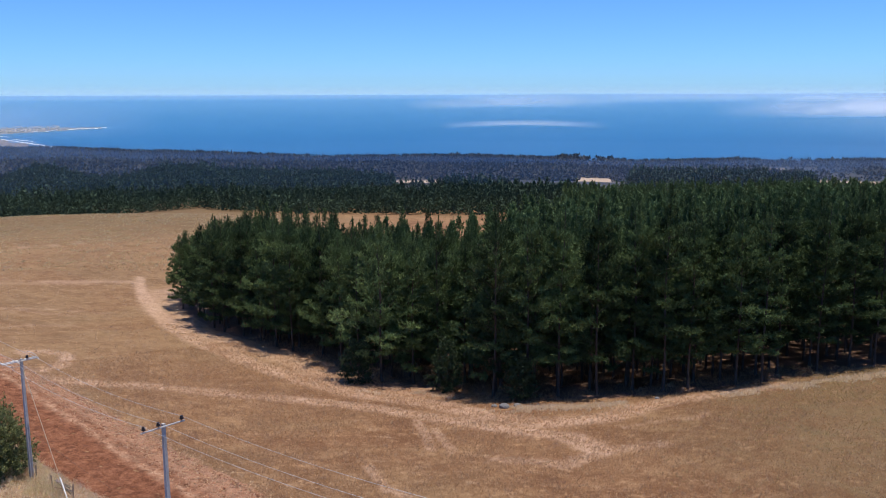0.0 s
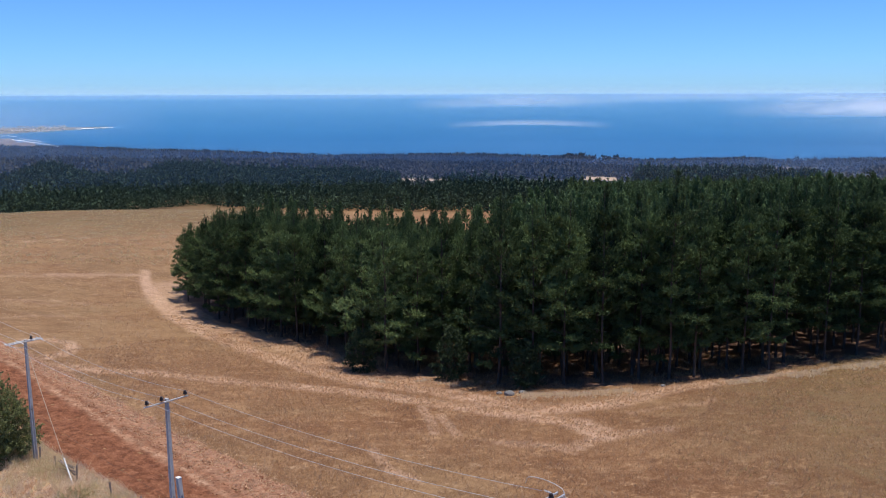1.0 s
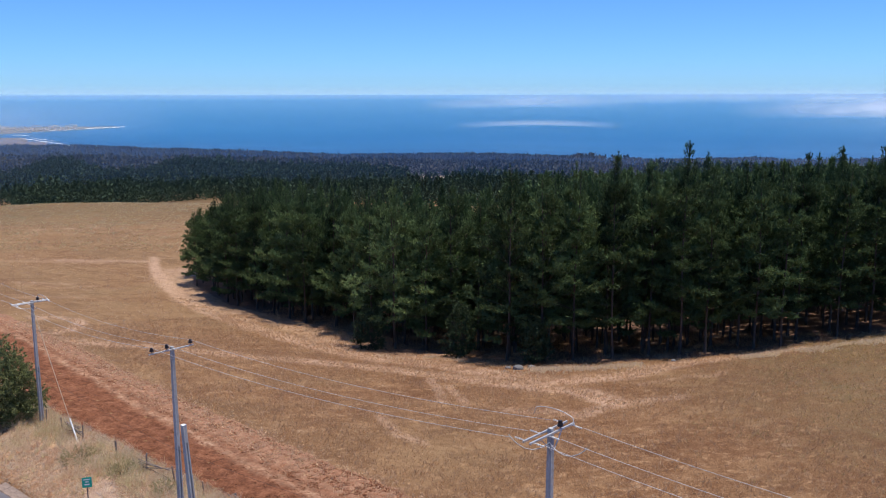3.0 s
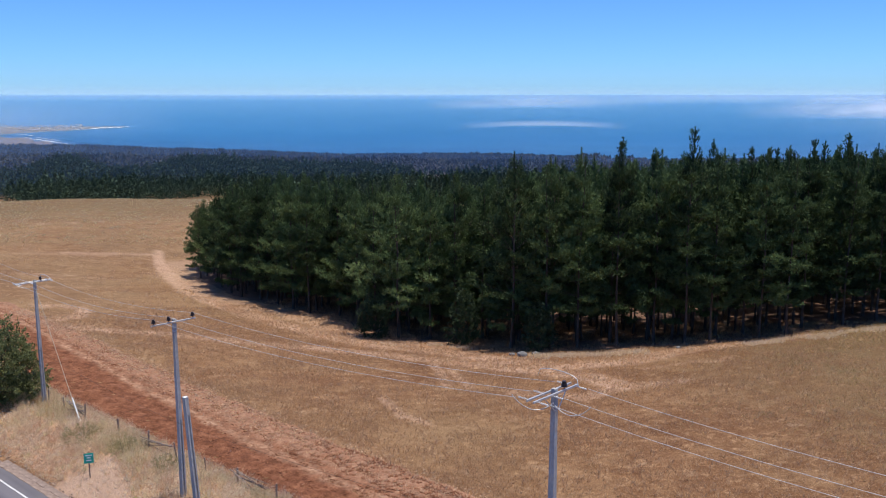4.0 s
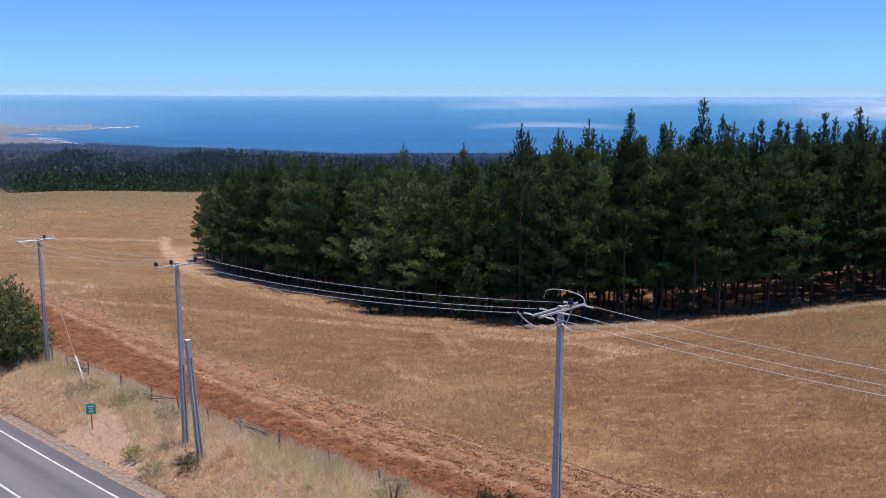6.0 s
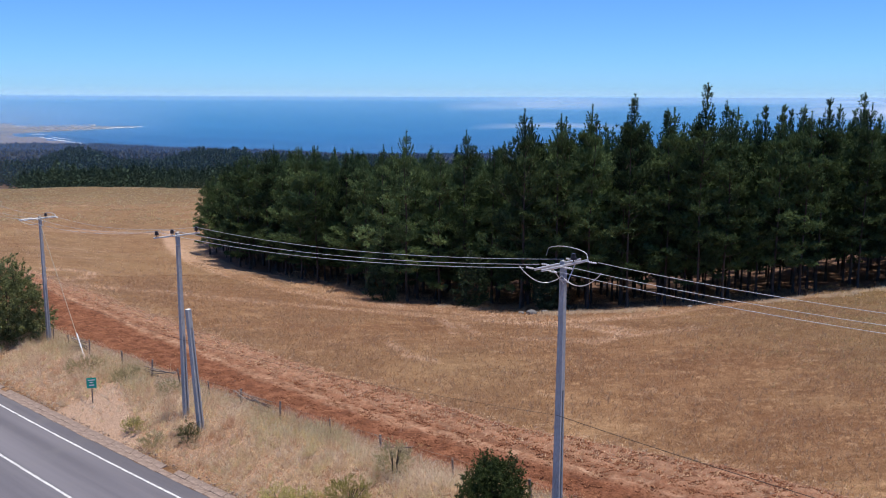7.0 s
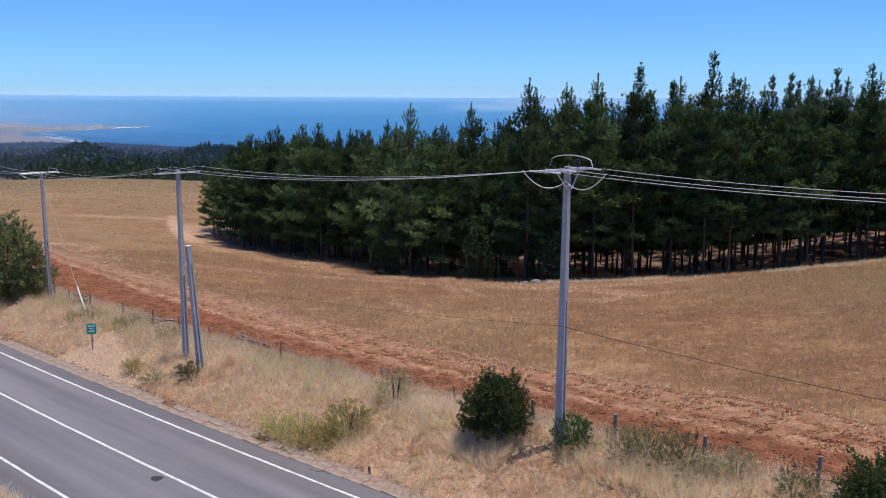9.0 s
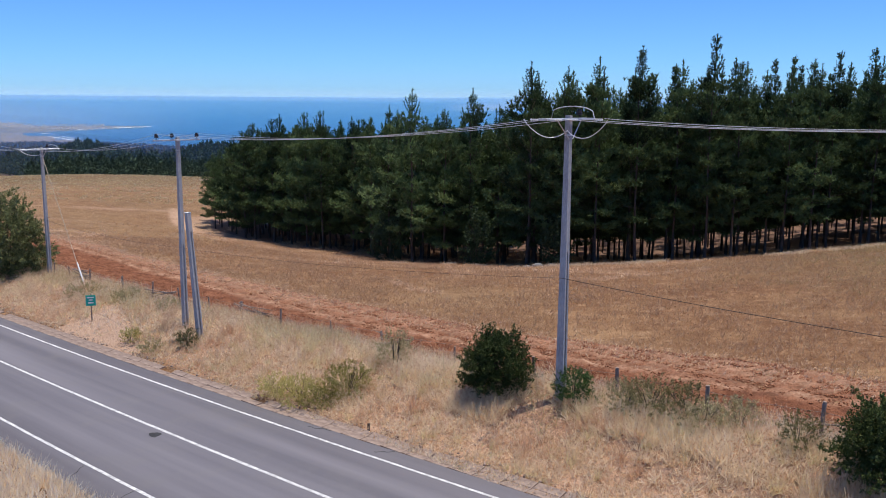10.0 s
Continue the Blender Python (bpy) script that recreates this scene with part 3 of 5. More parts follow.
def fog_bank(a0, a1, d, low, high, strength, haze=False):
    u, w = np.meshgrid(np.linspace(-1, 1, 40), 1 - np.linspace(1, 0, 24) ** 1.5, indexing="ij")
    a = (a0 + a1) / 2 + u * (a1 - a0) / 2
    land = d < 1700
    if land:  # over the plain the haze sheet ends at the shoreline
        high = EYE_Z + 4 - d * (EYE_Z - SEA_Z) / coast(a) - SEA_Z
    lift = low + (high - low) * w * (1.0 if haze else 0.9 + 0.1 * np.cos(u * 3))
    v = polar(a, d + (160 * w + 120 * (1 - u * u)) * (d > 1700), 0.0)
    v[..., 2] = (SEA_Z if d < 1700 else sea_z(np.full(a.shape, d))) + lift
    i, j = np.meshgrid(np.arange(39), np.arange(23), indexing="ij")
    f = np.stack([i * 24 + j, (i + 1) * 24 + j, (i + 1) * 24 + j + 1, i * 24 + j + 1], -1).reshape(-1, 4)
    me = mesh("sea_fog_bank", v.reshape(-1, 3), f, HAZE if haze else FOG, True)
    if haze:
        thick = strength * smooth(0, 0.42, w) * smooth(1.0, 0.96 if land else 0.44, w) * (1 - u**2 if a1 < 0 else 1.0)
    else:
        thick = strength * (1 - u**2) * np.sin(np.pi * np.clip(w, 0.02, 0.98)) ** 1.7
    put_attr(me, "thick", thick.ravel())
    name, text = ("haze_sheet", "faint pale sheet added for distance haze") if haze else ("sea_fog_bank", "thin white bank of sea fog lying on the water")
    ob = tagged(new(name, me), text, "fog", "fog banks over the sea", "stuff")
    ob.visible_shadow = False


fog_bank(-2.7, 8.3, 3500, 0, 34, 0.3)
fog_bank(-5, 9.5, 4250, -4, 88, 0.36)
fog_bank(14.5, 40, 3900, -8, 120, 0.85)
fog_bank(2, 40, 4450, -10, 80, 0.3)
# upright translucent sheets put in to pale the far sea like haze
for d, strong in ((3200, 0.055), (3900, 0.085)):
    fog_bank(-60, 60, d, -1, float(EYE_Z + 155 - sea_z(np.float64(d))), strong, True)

# added haze sheet, denser over the bay and its headland
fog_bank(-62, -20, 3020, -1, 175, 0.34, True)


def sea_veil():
    """Tinted haze sheet laid over the water, denser towards the skyline."""
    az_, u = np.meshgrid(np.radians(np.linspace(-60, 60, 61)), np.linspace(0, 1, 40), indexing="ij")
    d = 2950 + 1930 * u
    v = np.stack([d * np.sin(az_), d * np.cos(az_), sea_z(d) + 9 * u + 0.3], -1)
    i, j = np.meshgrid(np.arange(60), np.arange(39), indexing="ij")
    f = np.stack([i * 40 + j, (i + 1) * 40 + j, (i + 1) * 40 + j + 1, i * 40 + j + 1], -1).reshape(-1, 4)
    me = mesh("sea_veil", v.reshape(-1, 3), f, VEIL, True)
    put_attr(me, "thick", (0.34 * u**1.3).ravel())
    ob = tagged(new("sea_veil", me), "thin blue sheet added over the sea as distance haze", "haze", "fog banks over the sea", "stuff")
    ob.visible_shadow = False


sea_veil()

# added haze sheets that soften the skyline and pale the coastal plain
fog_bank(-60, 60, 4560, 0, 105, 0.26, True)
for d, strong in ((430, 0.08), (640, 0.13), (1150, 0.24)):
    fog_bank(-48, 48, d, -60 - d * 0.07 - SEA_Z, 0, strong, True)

# ---- road ----
ROAD = thing("road", Matrix(), "two-lane grey asphalt road with white painted lines", "road", kind="structure")


def ribbon(name, s0, s1, step, cross, mat, parent, label="", drop=0.0, wob=0.0):
    """A strip along the road: cross gives (metres across, metres above the road) from edge to edge."""
    s = np.arange(s0, s1 + 0.01, step)
    v, h = np.array([c[0] for c in cross]), np.array([c[1] for c in cross])
    S, V = np.meshgrid(s, v, indexing="ij")
    V = V + wob * fbm(S * 3, V * 9, 2.0)
    x, y = plan(S, V + bend(S))
    z = road_z(S) + h[None, :]
    n = len(v)
    i, j = np.meshgrid(np.arange(len(s) - 1), np.arange(n - 1), indexing="ij")
    f = np.stack([i * n + j, (i + 1) * n + j, (i + 1) * n + j + 1, i * n + j + 1], -1).reshape(-1, 4)[:, ::-1]
    me = mesh(name, np.stack([x, y, z], -1).reshape(-1, 3), f, mat, True)
    put_attr(me, "along", S.ravel())
    put_attr(me, "across", V.ravel())
    return part(name, me, mat, parent, label)


ribbon("asphalt", -70, 130, 0.5, [(-13.75, -0.12), (-13.7, 0.0), (-9.5, 0.06), (-5.42, 0.0), (-5.38, -0.12)], ASPHALT, ROAD, wob=0.03)
for v0, w in ((-6.25, 0.11), (-9.28, 0.12), (-12.47, 0.115)):
    h = 0.066 - 0.0146 * abs(v0 + 9.5)
    ribbon("lane_line", -70, 130, 0.4, [(v0 - w / 2, h), (v0 + w / 2, h)], PAINT, ROAD, "worn white painted line", wob=0.012)
# oil-dark patch and cracks
px, py = plan(10.2, -9.68 + bend(10.2))
bm = bmesh.new()
bmesh.ops.create_circle(bm, cap_ends=True, segments=18, radius=0.2)
for vert in bm.verts:
    vert.co.x *= 1.35 * (1 + 0.2 * math.sin(vert.co.y * 14))
ob = part("tar_patch", bm, TAR, ROAD, "dark tar patch")
ob.location, ob.rotation_euler = (px, py, road_z(10.2) + 0.066), (0, 0, 2.45)
for s0, v0, ds, dv in ((9.37, -12.6, -0.8, -1.0), (6.26, -12.45, -0.3, -0.9), (6.9, -5.7, -1.0, 0.3), (3.2, -5.9, -0.5, 0.4)):
    t = np.linspace(0, 1, 9)
    ss, vv = s0 + ds * t, v0 + dv * t + 0.05 * np.sin(t * 11 + s0)
    cx, cy = plan(ss, vv + bend(ss))
    v, f = tube(np.stack([cx, cy, road_z(ss) + 0.062 - 0.0146 * np.abs(vv + 9.5)], -1), 0.009, 4)
    part("crack", mesh("crack", v, f, TAR), TAR, ROAD, "dark open crack")

# gutter of concrete slabs between asphalt and verge
GUTTER = thing("gutter", Matrix(), "weathered concrete gutter slabs beside the asphalt", "gutter", kind="structure")
bm = bmesh.new()
box(bm, (0.996, 0.36, 0.1), None, 0.008)
slab = bpy.data.meshes.new("slab")
bm.to_mesh(slab)
bm.free()
slab.materials.append(SLAB)
bm = bmesh.new()
box(bm, (0.992, 0.32, 0.1), Matrix.Rotation(radians(14), 4, "X"), 0.009)
slope_slab = bpy.data.meshes.new("slope_slab")
bm.to_mesh(slope_slab)
bm.free()
slope_slab.materials.append(SLAB)
rng = np.random.default_rng(11)
head = math.atan2(ALONG[1], ALONG[0])
for k in range(-24, 72):
    for data, v0, h in ((slab, -5.2, -0.055), (slope_slab, -4.87, -0.01)):
        if data is slope_slab and rng.random() < 0.05:
            continue
        x, y = plan(k + 0.0, v0 + bend(k) + rng.normal(0, 0.012))
        ob = new(data.name, data)
        ob.parent = GUTTER
        ob.matrix_basis = Matrix.Translation((x, y, float(road_z(k)) + h + rng.normal(0, 0.005))) @ Matrix.Rotation(head + rng.normal(0, 0.006), 4, "Z") @ Matrix.Rotation(math.pi, 4, "Z") @ Matrix.Rotation(-0.055 + rng.normal(0, 0.006), 4, "Y")

# ---- ploughed firebreak strip with straw along its far side ----
s = np.arange(-34, 92, 0.16)
vv = np.arange(0.0, 1.0001, 1 / 56)
S, U = np.meshgrid(s, vv, indexing="ij")


def strip_edges(s):
    """Near edge, far edge of bare soil, far edge of straw."""
    near = np.interp(s, (-34, 0, 20, 45, 60, 92), (1.5, 1.5, 0.9, 1.9, 3.0, 4.5)) + 0.25 * fbm(s * 1.0, s * 0 + 3, 1.6)
    red = np.interp(s, (-34, -5, 15, 32, 45, 70, 92), (7.0, 6.4, 5.6, 6.9, 8.1, 10.8, 12.5))
    hay = np.interp(s, (-34, -5, 10, 23, 46, 68, 92), (10.0, 9.4, 8.2, 9.3, 11.0, 13.2, 15.0)) + 0.4 * fbm(s * 1.0, s * 0 + 9, 2.1)
    return near, red, hay


near, red, hay = strip_edges(S)
V = near + U * (hay - near)
x, y = plan(S, V)
rough = 0.085 * fbm(x, y, 0.35) + 0.07 * fbm(x, y, 0.9, 2.0) + 0.03 * np.sin(V * 9 + fbm(x, y, 3.0))
edge = np.minimum(1, np.minimum(U, 1 - U) * 9)
rough = rough + np.random.default_rng(4).normal(0, 0.028, x.shape)
z = height(x, y) + 0.02 + edge * (0.07 + rough)
n = len(vv)
i, j = np.meshgrid(np.arange(len(s) - 1), np.arange(n - 1), indexing="ij")
f = np.stack([i * n + j, (i + 1) * n + j, (i + 1) * n + j + 1, i * n + j + 1], -1).reshape(-1, 4)[:, ::-1]
me = mesh("ploughed_strip", np.stack([x, y, z], -1).reshape(-1, 3), f, SOIL, False)
beyond = V - red + 0.35 * fbm(x, y, 2.0) + 0.9
put_attr(me, "straw", (0.01 + 0.72 * np.exp(-((beyond / 0.45) ** 2)) * (0.7 + 0.5 * fbm(x, y, 0.8)) + 0.4 * smooth(0.2, 1.4, beyond)).ravel())
tagged(new("ploughed_strip", me), "freshly ploughed red-brown soil strip edged with straw", "soil", kind="structure")


def clods():
    rng = np.random.default_rng(5)
    n = 60000
    s = np.where(rng.random(n) < 0.5, rng.uniform(-18, 24, n), rng.uniform(-30, 80, n))
    a, b, c = strip_edges(s)
    v = np.where(rng.random(n) < 0.6, a + 0.3 + rng.random(n) * (c - a - 0.6), b - 0.3 + rng.random(n) * (c - b))
    x, y = plan(s, v)
    z = height(x, y) + 0.09
    base = np.array([(1, 0, -0.3), (-0.5, 0.87, -0.3), (-0.5, -0.87, -0.3), (0.1, 0.1, 0.8)])
    f = np.array([(0, 1, 3), (1, 2, 3), (2, 0, 3), (0, 2, 1)])
    r = 0.022 + 0.05 * rng.random(n) ** 3
    t = rng.uniform(0, 6.3, n)
    p = base[None] * r[:, None, None] * rng.uniform(0.6, 1.4, (n, 4, 3))
    q = p.copy()
    q[..., 0] = p[..., 0] * np.cos(t)[:, None] - p[..., 1] * np.sin(t)[:, None]
    q[..., 1] = p[..., 0] * np.sin(t)[:, None] + p[..., 1] * np.cos(t)[:, None]
    q += np.stack([x, y, z], -1)[:, None]
    me = mesh("soil_clods", q.reshape(-1, 3), (f[None] + 4 * np.arange(n)[:, None, None]).reshape(-1, 3), CLOD)
    tagged(new("soil_clods", me), "loose red-brown clods strewn over the ploughed strip", "soil clods", kind="stuff")


clods()


# ---- pines ----
def pine_crown(rng, tall, base, reach, gap, per, shoots, needles, length, width, top_only=0.0, taper=0.95, point=0.7):
    """Needle plumes on whorled boughs below, open upright candles above. Gives vertices, faces, boughs' shades and bough lines."""
    at, way, shade, size, wood = [], [], [], [], []

    def candle(foot, lean, tall_, tone, thick):
        m = max(3, int(tall_ / (length * 0.42)))
        t = np.linspace(0.1, 1, m)[:, None]
        at.append(foot + lean * tall_ * t * (1 - 0.4 * t) + np.array((0, 0, tall_)) * t)
        way.append(np.repeat(np.array([(lean[0] * 0.5, lean[1] * 0.5, 0.9)]), m, 0))
        shade.append(np.full(m, tone))
        size.append(np.full(m, thick))

    h, turn = base, rng.uniform(0, 6)
    spire = base + (tall - base) * rng.uniform(point - 0.04, point + 0.04)
    while h < tall - 0.5:
        f = (h - base) / (tall - base)
        high = h > spire
        if f >= top_only:
            full = reach * (1 - f) ** taper * (0.7 + 0.3 * min(1, f / 0.1)) + 0.3
            for k in range(per if not high else 5):
                a = turn + k * 2 * math.pi / (per if not high else 5) + rng.normal(0, 0.3)
                ln = full * rng.uniform(0.55, 1.2)
                tone = np.clip(rng.normal(0.5, 0.28), 0, 1)
                if high:
                    out = np.array((math.cos(a), math.sin(a), 0))
                    low = np.array((0, 0, h))
                    candle(low, out * 0.85, ln * rng.uniform(0.7, 1.0), tone, 0.68)
                    if ln > 0.6:
                        candle(low + out * ln * 0.35, out * rng.uniform(0.5, 0.9), ln * 0.65, tone, 0.66)
                    continue
                e = math.radians(2 + 58 * f**0.75 + rng.normal(0, 8))
                d = np.array((math.cos(e) * math.cos(a), math.cos(e) * math.sin(a), math.sin(e)))
                side = np.array((-math.sin(a), math.cos(a), 0))
                m = max(1, int(round(shoots * (0.3 + 0.7 * ln / reach))))
                t = np.linspace(1.0, 0.6, m) + rng.normal(0, 0.04, m)
                p = np.array((0, 0, h)) + d * (ln * t)[:, None]
                p[:, 2] += 0.20 * ln * t**2
                fan = rng.normal(0, 1, m) * 0.30 * ln * (1.25 - 0.9 * t)
                p += side * fan[:, None]
                w = d[None] * 0.55 + np.repeat(np.array([(0, 0, 0.3 + 0.5 * f)]), m, 0)
                # a plume is a rounded tuft: its needles start a little apart and spray up and out
                k_ = 6 if needles > 4 else 3
                at.append(np.repeat(p, k_, 0) + rng.normal(0, 0.26, (m * k_, 3)) * (1, 1, 0.35 + 0.5 * f))
                way.append(np.repeat(w, k_, 0))
                # shoot ends toned lighter: new growth, plus lit tips over dark gaps put into colour
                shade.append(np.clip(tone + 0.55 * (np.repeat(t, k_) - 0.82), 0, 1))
                size.append(np.ones(m * k_))
                if ln > 1.0 and top_only == 0.0:
                    wood.append((np.array((0, 0, h)), p[0]))
        h += gap * rng.uniform(0.75, 1.3) * (1.0 if not high else 0.62)
        turn += 2.4
    candle(np.array((0, 0, spire - 0.3)), np.array((0.0, 0.0, 0.0)), tall - spire + 0.3, 0.5, 0.7)
    at, way, shade, size = np.concatenate(at), np.concatenate(way), np.concatenate(shade), np.concatenate(size)
    return (*spikes(rng, at, way, length * size, width * (0.55 + 0.45 * size), needles, 0.5), np.repeat(shade, needles * 3), wood)


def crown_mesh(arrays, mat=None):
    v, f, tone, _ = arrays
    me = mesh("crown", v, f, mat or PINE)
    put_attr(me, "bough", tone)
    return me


def trunk_arrays(rng, tall, r, wood, sides=7):
    h = np.linspace(-0.3, tall - 0.6, 9)
    lean = rng.normal(0, 0.012, 2)
    p = np.stack([lean[0] * h + 0.08 * np.sin(h * 0.5), lean[1] * h + 0.08 * np.cos(h * 0.4), h], -1)
    v, f = tube(p, 1.0, sides)
    c = np.repeat(p, sides, 0)
    rad = np.repeat(r * (1 - 0.93 * (h / tall).clip(0, 1)) + 0.05 * np.exp(-(h + 0.3) * 2.5), sides)[:, None]
    out = [(c + (v - c) * rad, f)]
    for a, b in wood:
        m = (a + b) / 2 - (0, 0, 0.06 * np.linalg.norm(b - a))
        out.append(tube([a, m, b], 0.018, 3))
    return merge(out)


rng = np.random.default_rng(21)
FRONT, RIGHT, INNER = [], [], []
for k in range(7):
    tall = 16.6 + k * 0.4
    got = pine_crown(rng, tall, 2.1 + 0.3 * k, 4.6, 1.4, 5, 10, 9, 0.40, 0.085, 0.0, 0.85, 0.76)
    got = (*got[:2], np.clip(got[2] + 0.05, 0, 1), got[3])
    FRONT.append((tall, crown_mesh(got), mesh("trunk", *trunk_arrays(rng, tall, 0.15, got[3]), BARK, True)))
for k in range(7):
    tall = 17.6 + k * 0.28
    got = pine_crown(rng, tall, 2.9 + 0.22 * k, 3.1, 1.25, 5, 9, 9, 0.40, 0.085, 0.0, 0.8, 0.76)
    RIGHT.append((tall, crown_mesh(got), mesh("trunk", *trunk_arrays(rng, tall, 0.125, got[3]), BARK, True)))
for k in range(5):
    tall = 17.2 + k * 0.4
    got = pine_crown(rng, tall, 2.7, 2.5, 1.1, 5, 5, 8, 0.42, 0.09, 0.0, 0.8, 0.76)
    INNER.append((tall, crown_mesh(got), mesh("trunk", *trunk_arrays(rng, tall, 0.11, []), BARK, True)))


def plant_pine(kind, x, y, scale, turn, lean):
    tall, crown, trunk = kind
    m = Matrix.Translation((x, y, float(height(x, y)))) @ Matrix.Rotation(lean, 4, "X") @ Matrix.Rotation(turn, 4, "Z") @ Matrix.Diagonal((scale, scale, scale, 1))
    ob = thing("pine_tree", m, "", "tree", "pines of the plantation")
    part("trunk", trunk, BARK, ob, "bare brown bark")
    part("crown", crown, PINE, ob)
    return ob


def stand_of_pines():
    rng = np.random.default_rng(8)
    gap = 3.4
    gx, gy = np.meshgrid(np.arange(-62, 196, gap), np.arange(80, 425, gap), indexing="ij")
    gx, gy = (gx + rng.normal(0, 0.45, gx.shape)).ravel(), (gy + rng.normal(0, 0.45, gy.shape)).ravel()
    ok = inside(gx, gy, STAND) & (np.degrees(np.arctan2(gx, gy)) < 31)
    gx, gy = gx[ok], gy[ok]
    front = near_line(gx, gy, STAND[:15])
    order = np.argsort(front)
    gx, gy, front = gx[order], gy[order], front[order]
    single = (front < 26) & (gx < 66) & (np.hypot(gx, gy) < 190)
    count = 0
    rest = []
    for x, y, e, one in zip(gx, gy, front, single):
        low = x < 6
        size = rng.uniform(0.93, 1.05) * float(np.interp(x, (-60, -50, -40, -4, 5, 20, 33, 45, 62), (0.68, 0.8, 1.0, 0.99, 1.09, 1.10, 1.03, 1.0, 1.0)))
        if one and count < 300:
            count += 1
            if e < 5.0:
                kind = (FRONT if low else RIGHT)[rng.integers(7)]
                text = "dark green pine, boughs low to the ground" if low else "tall dark green pine with a bare lower trunk"
            else:
                kind = (FRONT if low and e < 14 else INNER if e > 7.5 else RIGHT)[rng.integers(5)]
                text = "slender dark green pine inside the stand, bare below"
            tagged(plant_pine(kind, x, y, size, rng.uniform(0, 6.28), rng.normal(0, 0.012)), text)
        else:
            rest.append((x, y, size))
    # the deep of the stand, of which only the tops show
    kinds = [pine_crown(rng, 16.4 + 0.55 * k, 6.0, 2.35, 1.05, 5, 3, 2, 0.75, 0.27, 0.3, 0.85, 0.76) for k in range(5)]
    thin, tones = [], []
    for x, y, size in rest:
        d = math.hypot(x, y)
        if d > 230 and rng.random() < 0.45:
            continue
        v, f, tone, _ = kinds[rng.integers(5)]
        t = rng.uniform(0, 6.28)
        size *= 1 - 0.27 * min(1, max(0, (d - 105) / 110))
        c, q = math.cos(t) * size, math.sin(t) * size
        w = np.stack([v[:, 0] * c - v[:, 1] * q, v[:, 0] * q + v[:, 1] * c, v[:, 2] * size], -1) + (x, y, float(height(x, y)))
        thin.append((w, f))
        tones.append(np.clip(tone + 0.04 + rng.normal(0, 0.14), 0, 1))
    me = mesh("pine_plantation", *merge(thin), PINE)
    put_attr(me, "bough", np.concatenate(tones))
    tagged(new("pine_plantation", me), "dense tops of dark green plantation pines", "forest", kind="stuff")
    poles = [(x, y, s) for x, y, s in rest if math.hypot(x, y) < 150]
    out = []
    for x, y, size in poles:
        g = float(height(x, y))
        out.append(tube([(x, y, g - 0.2), (x, y, g + 6), (x, y, g + 12)], 0.095, 5))
    tagged(new("pine_trunks", mesh("pine_trunks", *merge(out), BARK, True)), "close rows of bare brown pine trunks in shade", "tree trunks", kind="stuff")


stand_of_pines()


